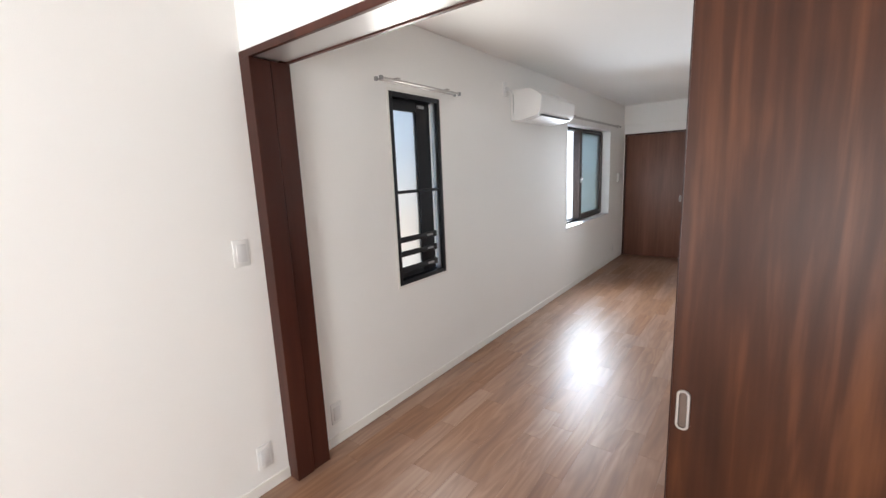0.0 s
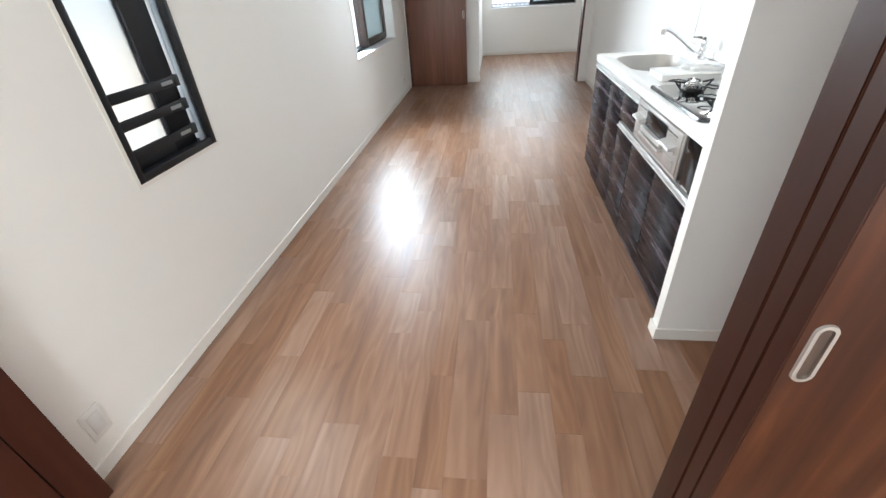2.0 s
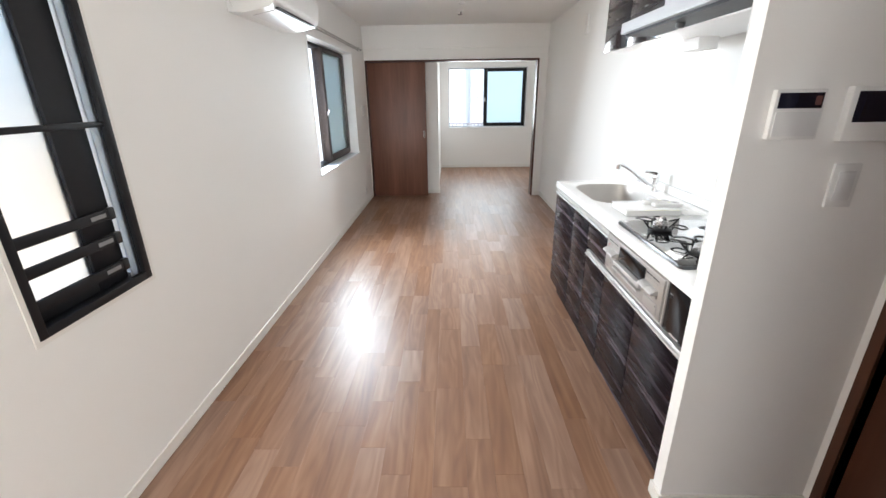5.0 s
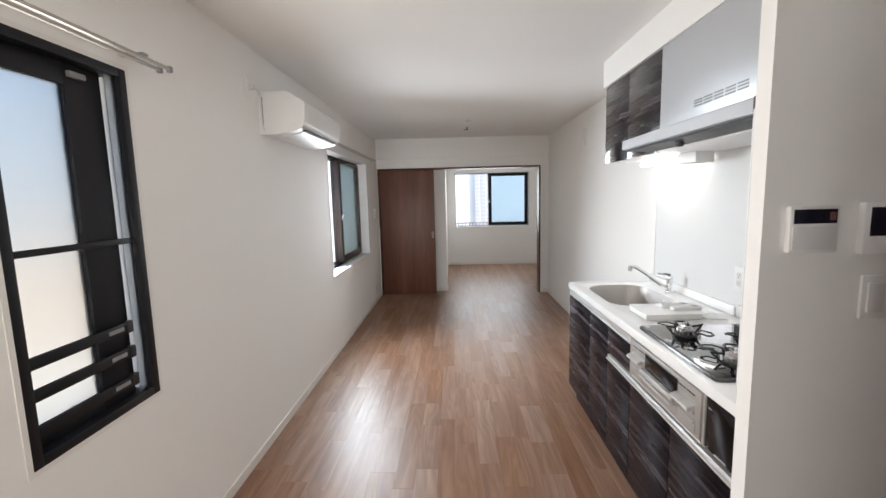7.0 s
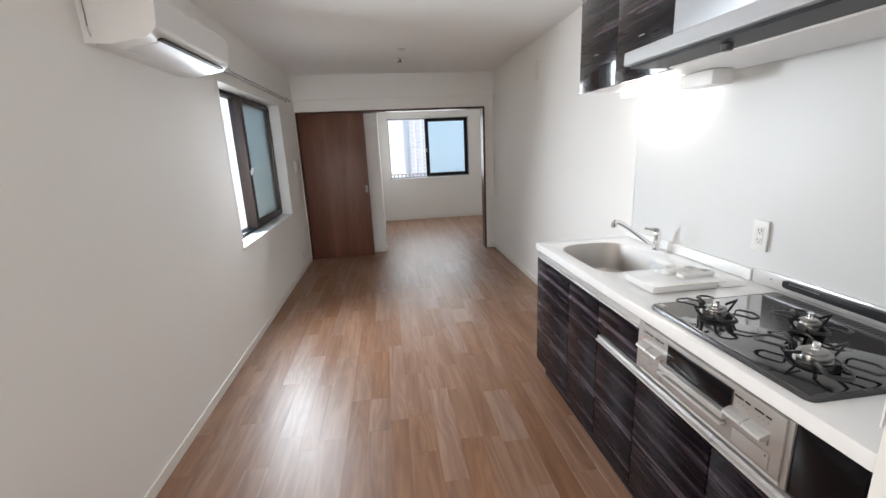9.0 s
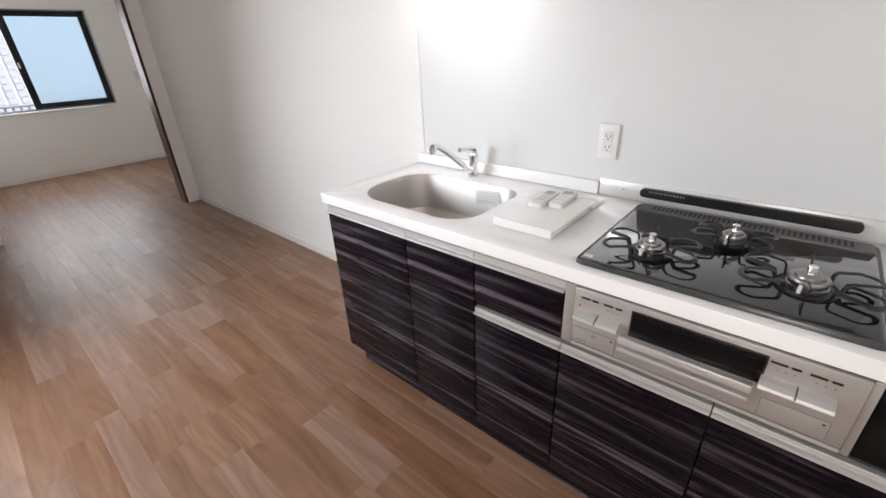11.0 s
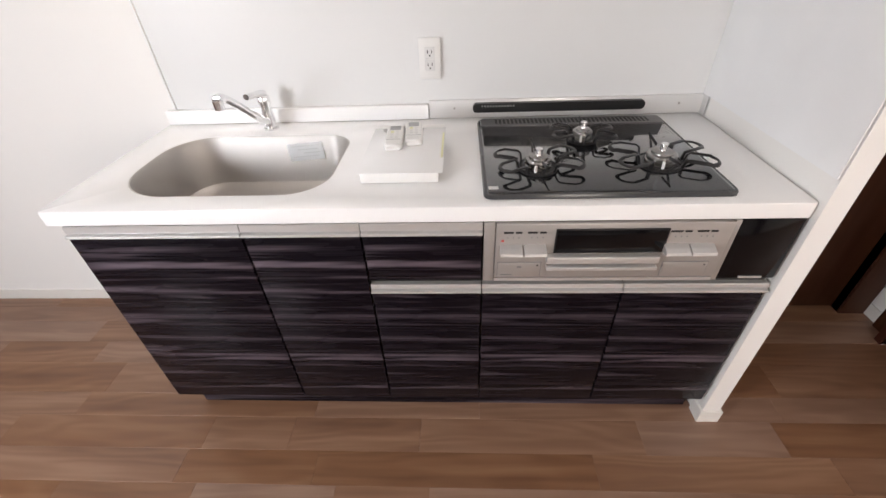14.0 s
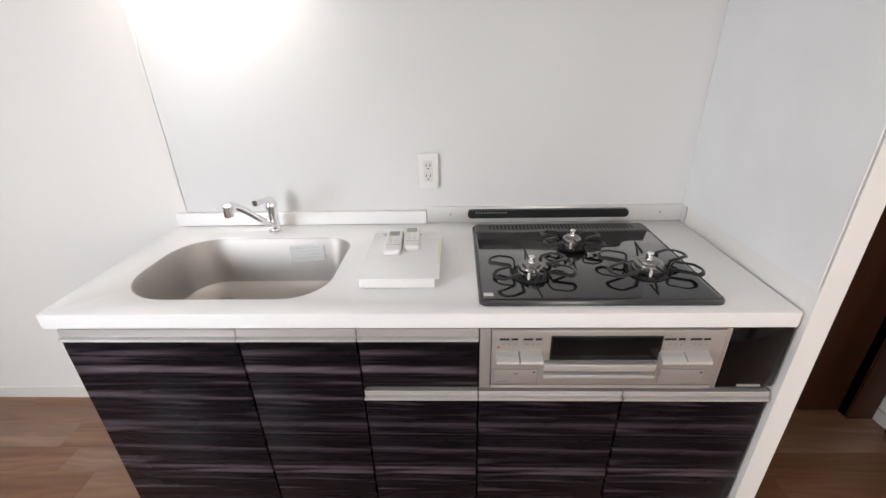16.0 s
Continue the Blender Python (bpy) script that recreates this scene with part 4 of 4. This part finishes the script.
part("drain_lid", lathe(bmesh.new(), [(0.038, 0.002), (0.036, 0.007), (0.008, 0.009)], (0.50, 3.62, 0.674), 24), BLACKP, t)
t = thing("sink_label", (0.66, 3.30, 0.79), "pale printed label stuck to the inside of the sink", "label")
lb = bmesh.new()
bx(lb, -0.0005, 0.0005, -0.062, 0.062, -0.030, 0.030)
bmesh.ops.rotate(lb, verts=lb.verts[:], cent=(0, 0, 0), matrix=Matrix.Rotation(radians(8), 3, "Y") @ Matrix.Rotation(radians(-4), 3, "X"))
bmesh.ops.translate(lb, verts=lb.verts[:], vec=(0.6585, 3.345, 0.796))
sheet = part("sheet", lb, FILM, t)
for k in range(4):
    bar = bmesh.new()
    bx(bar, -0.0012, -0.0006, -0.050 + 0.006 * (k % 2), 0.048 - 0.02 * (k % 3), 0.018 - k * 0.012, 0.0215 - k * 0.012)
    bmesh.ops.rotate(bar, verts=bar.verts[:], cent=(0, 0, 0), matrix=Matrix.Rotation(radians(8), 3, "Y") @ Matrix.Rotation(radians(-4), 3, "X"))
    bmesh.ops.translate(bar, verts=bar.verts[:], vec=(0.6585, 3.345, 0.796))
    part("print_bar", bar, LINEG, sheet)

f = thing("tap", (0.738, 3.480, 0.85), "chrome single-lever kitchen mixer tap with a long rising spout", "tap")
part("base", lathe(bmesh.new(), [(0.026, 0), (0.026, 0.006), (0.023, 0.010)], (0.738, 3.480, 0.8505), 24), CHROME, f)
part("body", lathe(bmesh.new(), [(0.021, 0.010), (0.020, 0.060), (0.018, 0.080), (0.021, 0.092), (0.021, 0.108), (0.014, 0.120), (0.004, 0.124)], (0.738, 3.480, 0.8505), 24), CHROME, f)
sp = [(0.735, 3.480, 0.874), (0.690, 3.483, 0.900), (0.640, 3.487, 0.938), (0.580, 3.491, 0.985), (0.535, 3.494, 1.016), (0.510, 3.495, 1.028), (0.490, 3.496, 1.028)]
s = part("spout", tube(bmesh.new(), sp, [0.014, 0.012, 0.011, 0.011, 0.012, 0.013, 0.013], 12), CHROME, f)
part("nozzle", lathe(bmesh.new(), [(0.011, -0.024), (0.0145, -0.022), (0.0145, 0.004), (0.010, 0.010)], (0.488, 3.496, 1.024), 16), CHROME, s)
part("lever", tube(bmesh.new(), [(0.738, 3.480, 0.968), (0.722, 3.486, 0.974), (0.700, 3.494, 0.977), (0.672, 3.505, 0.980)], [0.017, 0.013, 0.009, 0.010], 10, flat=1.3), CHROME, f)

# ---- things on the worktop ----
t = thing("document_packet", (0.30, 2.90, 0.85), "thick packet of white papers in a clear plastic sleeve", "packet")
part("packet_body", box(0.312, 0.600, 2.868, 3.078, 0.8515, 0.882, bev=0.003), WHITE, t)
part("sleeve", box(0.306, 0.625, 2.856, 3.084, 0.8822, 0.8836, bev=0.0005), mat("glossy sleeve", (0.88, 0.88, 0.88), 0.16, coat=0.5), t)
part("yellow_edge", box(0.40, 0.58, 2.858, 2.864, 0.8838, 0.8842), YELLOWP, t)
part("header_strip", box(0.604, 0.622, 2.925, 3.055, 0.8838, 0.8844), SLATE, t)
part("sleeve_flap", box(0.626, 0.735, 2.866, 3.080, 0.8525, 0.8535), WHITE, t)


def remote(cx, cy, turn, z, label):
    keep, SET[0] = SET[0], Matrix.Identity(4)
    t = thing("remote_control", (0, 0, 0), label, "remote control", "remote controls on the packet")
    part("case", loft(bmesh.new(), [rr(-0.075, 0.075, -0.024, 0.024, 0.010, 0.0, 3), rr(-0.078, 0.078, -0.026, 0.026, 0.012, 0.006, 3), rr(-0.077, 0.077, -0.025, 0.025, 0.012, 0.014, 3), rr(-0.073, 0.073, -0.021, 0.021, 0.010, 0.018, 3)]), WHITE, t)
    part("display", box(0.030, 0.062, -0.016, 0.016, 0.0175, 0.0190), SLATE, t)
    for a in range(3):
        for b in range(2):
            part("button", box(-0.030 + a * 0.020, -0.018 + a * 0.020, -0.012 + b * 0.015, -0.003 + b * 0.015, 0.0175, 0.0192), YELLOWP if (a, b) == (2, 1) else WHITE2, t)
    part("cover_line", box(-0.040, -0.0385, -0.021, 0.021, 0.0178, 0.0184), GREYP, t)
    SET[0] = keep
    t.matrix_basis = pose(*(keep @ Vector((cx, cy, z))), 0, 0, turn)
    return t


remote(0.530, 3.008, 3, 0.8840, "white air conditioner remote control lying on the packet")
remote(0.560, 2.952, 5, 0.8840, "slimmer white remote control lying beside another on the packet")

# ---- wall panel, wall cabinets, lamp and hood ----
t = thing("splash_panel", (WALLX, 1.99, 0.85), "glossy white enamel wall panel behind the kitchen", "wall panel")
part("sheet", box(WALLX - 0.006, WALLX - 0.0005, KY + 0.001, 3.849, 0.9015, 1.735), PANEL, t)
part("joint_trim", box(WALLX - 0.011, WALLX - 0.0005, 3.850, 3.858, 0.9015, 1.735, bev=0.001), TRIM, t, "thin white joint strip")
part("side_sheet", box(0.179, WALLX - 0.007, KY + 0.0005, KY + 0.004, 0.914, 1.74), mat("white side panel", (0.87, 0.87, 0.87), 0.4), t)

CF = 0.43


def wall_unit(y0, y1, label):
    t = thing("wall_cabinet", (CF, y0, 1.73), label, "kitchen cabinet", "kitchen wall cabinets")
    part("body", box(CF + 0.019, WALLX - 0.007, y0 + 0.001, y1 - 0.001, 1.735, 2.260), WHITE, t)
    part("door", box(CF, CF + 0.018, y0 + 0.0015, y1 - 0.0015, 1.728, 2.258, bev=0.001), EBONYG, t)
    part("catch", box(CF - 0.004, CF, (y0 + y1) / 2 - 0.02, (y0 + y1) / 2 + 0.02, 1.90, 1.906, bev=0.001), GREYP, t)


wall_unit(3.46, 3.855, "dark striped wall cabinet with a flat door, end unit")
wall_unit(3.043, 3.46, "dark striped wall cabinet beside the hood")
t = thing("cabinet_lamp", (0.70, 3.28, 1.69), "lit slim tube lamp under the wall cabinets", "lamp")
part("tube", box(0.675, 0.725, 3.285, 3.835, 1.700, 1.722, bev=0.006), TUBE, t, "glowing white tube")
part("housing", box(0.64, 0.74, 3.07, 3.27, 1.672, 1.732, bev=0.004), WHITE, t)

hd = thing("range_hood", (0.23, 2.0, 1.75), "silver-grey range hood with a slanted lip and vent slits", "range hood")
HY0, HY1 = KY + 0.006, 3.038
part("body", box(CF - 0.004, WALLX - 0.007, HY0, HY1, 1.813, 2.262, bev=0.002), SILVER, hd)
LX = 0.235
canopy = bmesh.new()
pr = [(CF - 0.004, 1.812), (CF + 0.30, 1.812), (CF + 0.30, 1.775), (LX + 0.02, 1.740), (LX, 1.742), (LX - 0.002, 1.746), (LX, 1.788), (LX + 0.006, 1.791)]
loft(canopy, [[(x, y, z) for x, z in pr] for y in (HY0, 3.045)])
part("canopy", canopy, SILVER, hd, "slanted silver lip", smooth=False)
part("rectifier_panel", box(LX + 0.16, 0.74, HY0 + 0.05, 3.00, 1.722, 1.734, bev=0.003), WHITE2, hd)
# Black sheet stands in for the shaded hollow under the canopy.
part("hollow_shade_sheet", box(LX + 0.018, 0.76, HY0 + 0.02, 3.03, 1.729, 1.7405), BLACKAL, hd)
part("fan_knob", lathe(bmesh.new(), [(0.014, 0), (0.018, 0.008), (0.018, 0.02)], (LX + 0.08, 2.62, 1.708), 16), BLACKP, hd)
part("badge", box(LX - 0.008, LX - 0.001, 2.012, 2.046, 1.743, 1.790, bev=0.002), BROWNAL, hd)
part("control_strip", box(CF - 0.0075, CF - 0.004, 2.80, 2.92, 1.817, 1.831, bev=0.001), BLACKP, hd)
for i in range(5):
    for j in range(3):
        y = 2.365 + i * 0.0735
        part("vent_slit", box(CF - 0.0065, CF - 0.004, y, y + 0.060, 1.892 + j * 0.0125, 1.898 + j * 0.0125), GREYP, hd)

SET[0] = Matrix.Identity(4)

# ---- outside ----
structure("ground", box(-60, 60, -60, 60, -3.4, -3.2), CONC, "pale concrete ground")
hs = thing("neighbour_house", (-5.3, -6, -3.2), "beige rendered house wall close outside the side windows", "house")
# Bands coloured for the panes' tones; the upper one is added to hide sky.
part("wall", box(-5.5, -4.3, -6, 9.2, -3.2, 0.12), CREAM, hs, "white base wall, coloured for the bright foot of the panes")
part("wall", box(-5.5, -4.29, -6, 9.2, 0.121, 1.15), BEIGE, hs, "warm beige rendered band")
part("wall", box(-5.5, -4.3, -6, 9.2, 1.151, 2.7), GREYR, hs, "pale grey upper wall added to hide the sky behind the panes")
part("roof", bx(bmesh.new(), -5.7, -4.2, -6.2, 9.4, 2.7, 2.8, bev=0.02), CONC, hs)
bl = thing("apartment_block", (-3, 14.5, -3.2), "cream apartment block with a strip of grey tile", "building")
part("wall", box(-6, 0.12, 14.5, 20, -3.2, 6.0), CREAM, bl)
part("stair_wall", box(0.121, 4.5, 14.9, 20, -3.2, 6.0), TILE, bl)
bt = part("tile_strip", box(0.0, 0.6, 14.40, 14.497, -3.2, 6.0), WHITE2, bl)
tile = None
for i in range(30):
    for j in range(3):
        if tile is None:
            tile = part("tile", box(0.03, 0.16, 14.385, 14.40, 0.0, 0.10), TILE, bt)
        else:
            c = tile.copy()
            scene.collection.objects.link(c)
            c.parent = bt
            c.location = (j * 0.19, 0, i * 0.125)
rl = thing("balcony_rail", (-1.2, 11.4, 0.1), "grey barred balcony rail outside the end window", "balcony rail")
part("top_bar", box(-1.4, 2.4, 11.38, 11.43, 0.855, 0.885, bev=0.004), RAILM, rl)
part("bottom_bar", box(-1.4, 2.4, 11.38, 11.43, 0.25, 0.28, bev=0.004), RAILM, rl)
for i in range(3):
    part("post", box(-1.4 + i * 1.88, -1.36 + i * 1.88, 11.38, 11.43, 0.10, 0.855), RAILM, rl)
bar = None
for i in range(42):
    if bar is None:
        bar = part("bar", box(-1.38, -1.352, 11.39, 11.42, 0.28, 0.855), RAILM, rl)
    else:
        c = bar.copy()
        scene.collection.objects.link(c)
        c.parent = rl
        c.location = (i * 0.09, 0, 0)
structure("balcony_floor", box(-1.5, 2.5, YB + 0.2, 11.5, -0.1, 0.1), CONC)

# ---- floor planks ----
def lay_planks():
    rng = random.Random(7)
    lengths = (0.30, 0.455, 0.60, 0.75, 0.91)
    cache, many = {}, bmesh.new()
    n = 0
    rest = []
    x, k = XW, 0
    while x < 2.09:
        w = min(STRIPS[k % 4], 2.12 - x)
        y = -3.0 - rng.uniform(0, 0.9)
        while y < YB:
            ln = rng.choice(lengths)
            y0, y1 = max(y, -3.0), min(y + ln, YB)
            if y1 - y0 > 0.03:
                near = x < XE and 0.0 < y1 and y0 < 6.0
                if near and n < 296:
                    key = (round(w, 4), round(y1 - y0, 4))
                    if key not in cache:
                        ob = part("plank", plank_bm(w, y1 - y0), PLANK, floor, smooth=False)
                        cache[key] = ob
                    else:
                        ob = cache[key].copy()
                        scene.collection.objects.link(ob)
                        ob.parent = floor
                    ob.location = (x, y0, 0)
                    n += 1
                else:
                    rest.append((x, y0, w, y1 - y0))
            y += ln
        x += w
        k += 1
    for k, (x, y, w, ln) in enumerate(rest):
        b = plank_bm(w, ln)
        bmesh.ops.translate(b, verts=b.verts[:], vec=(x, y, 0))
        me = bpy.data.meshes.new("t")
        b.to_mesh(me)
        b.free()
        many.from_mesh(me)
        bpy.data.meshes.remove(me)
    tagged(part("far_planks", many, PLANKI, floor, smooth=False), kind="stuff")


PLANKI = PLANK.copy()
PLANKI.name = "walnut floor plank, joined"
_nt = PLANKI.node_tree
_geo = _nt.nodes.new("ShaderNodeNewGeometry")
for _l in list(_nt.links):
    if _l.from_node.bl_idname == "ShaderNodeObjectInfo":
        _to = _l.to_socket
        _nt.links.remove(_l)
        _nt.links.new(_geo.outputs["Random Per Island"], _to)
lay_planks()
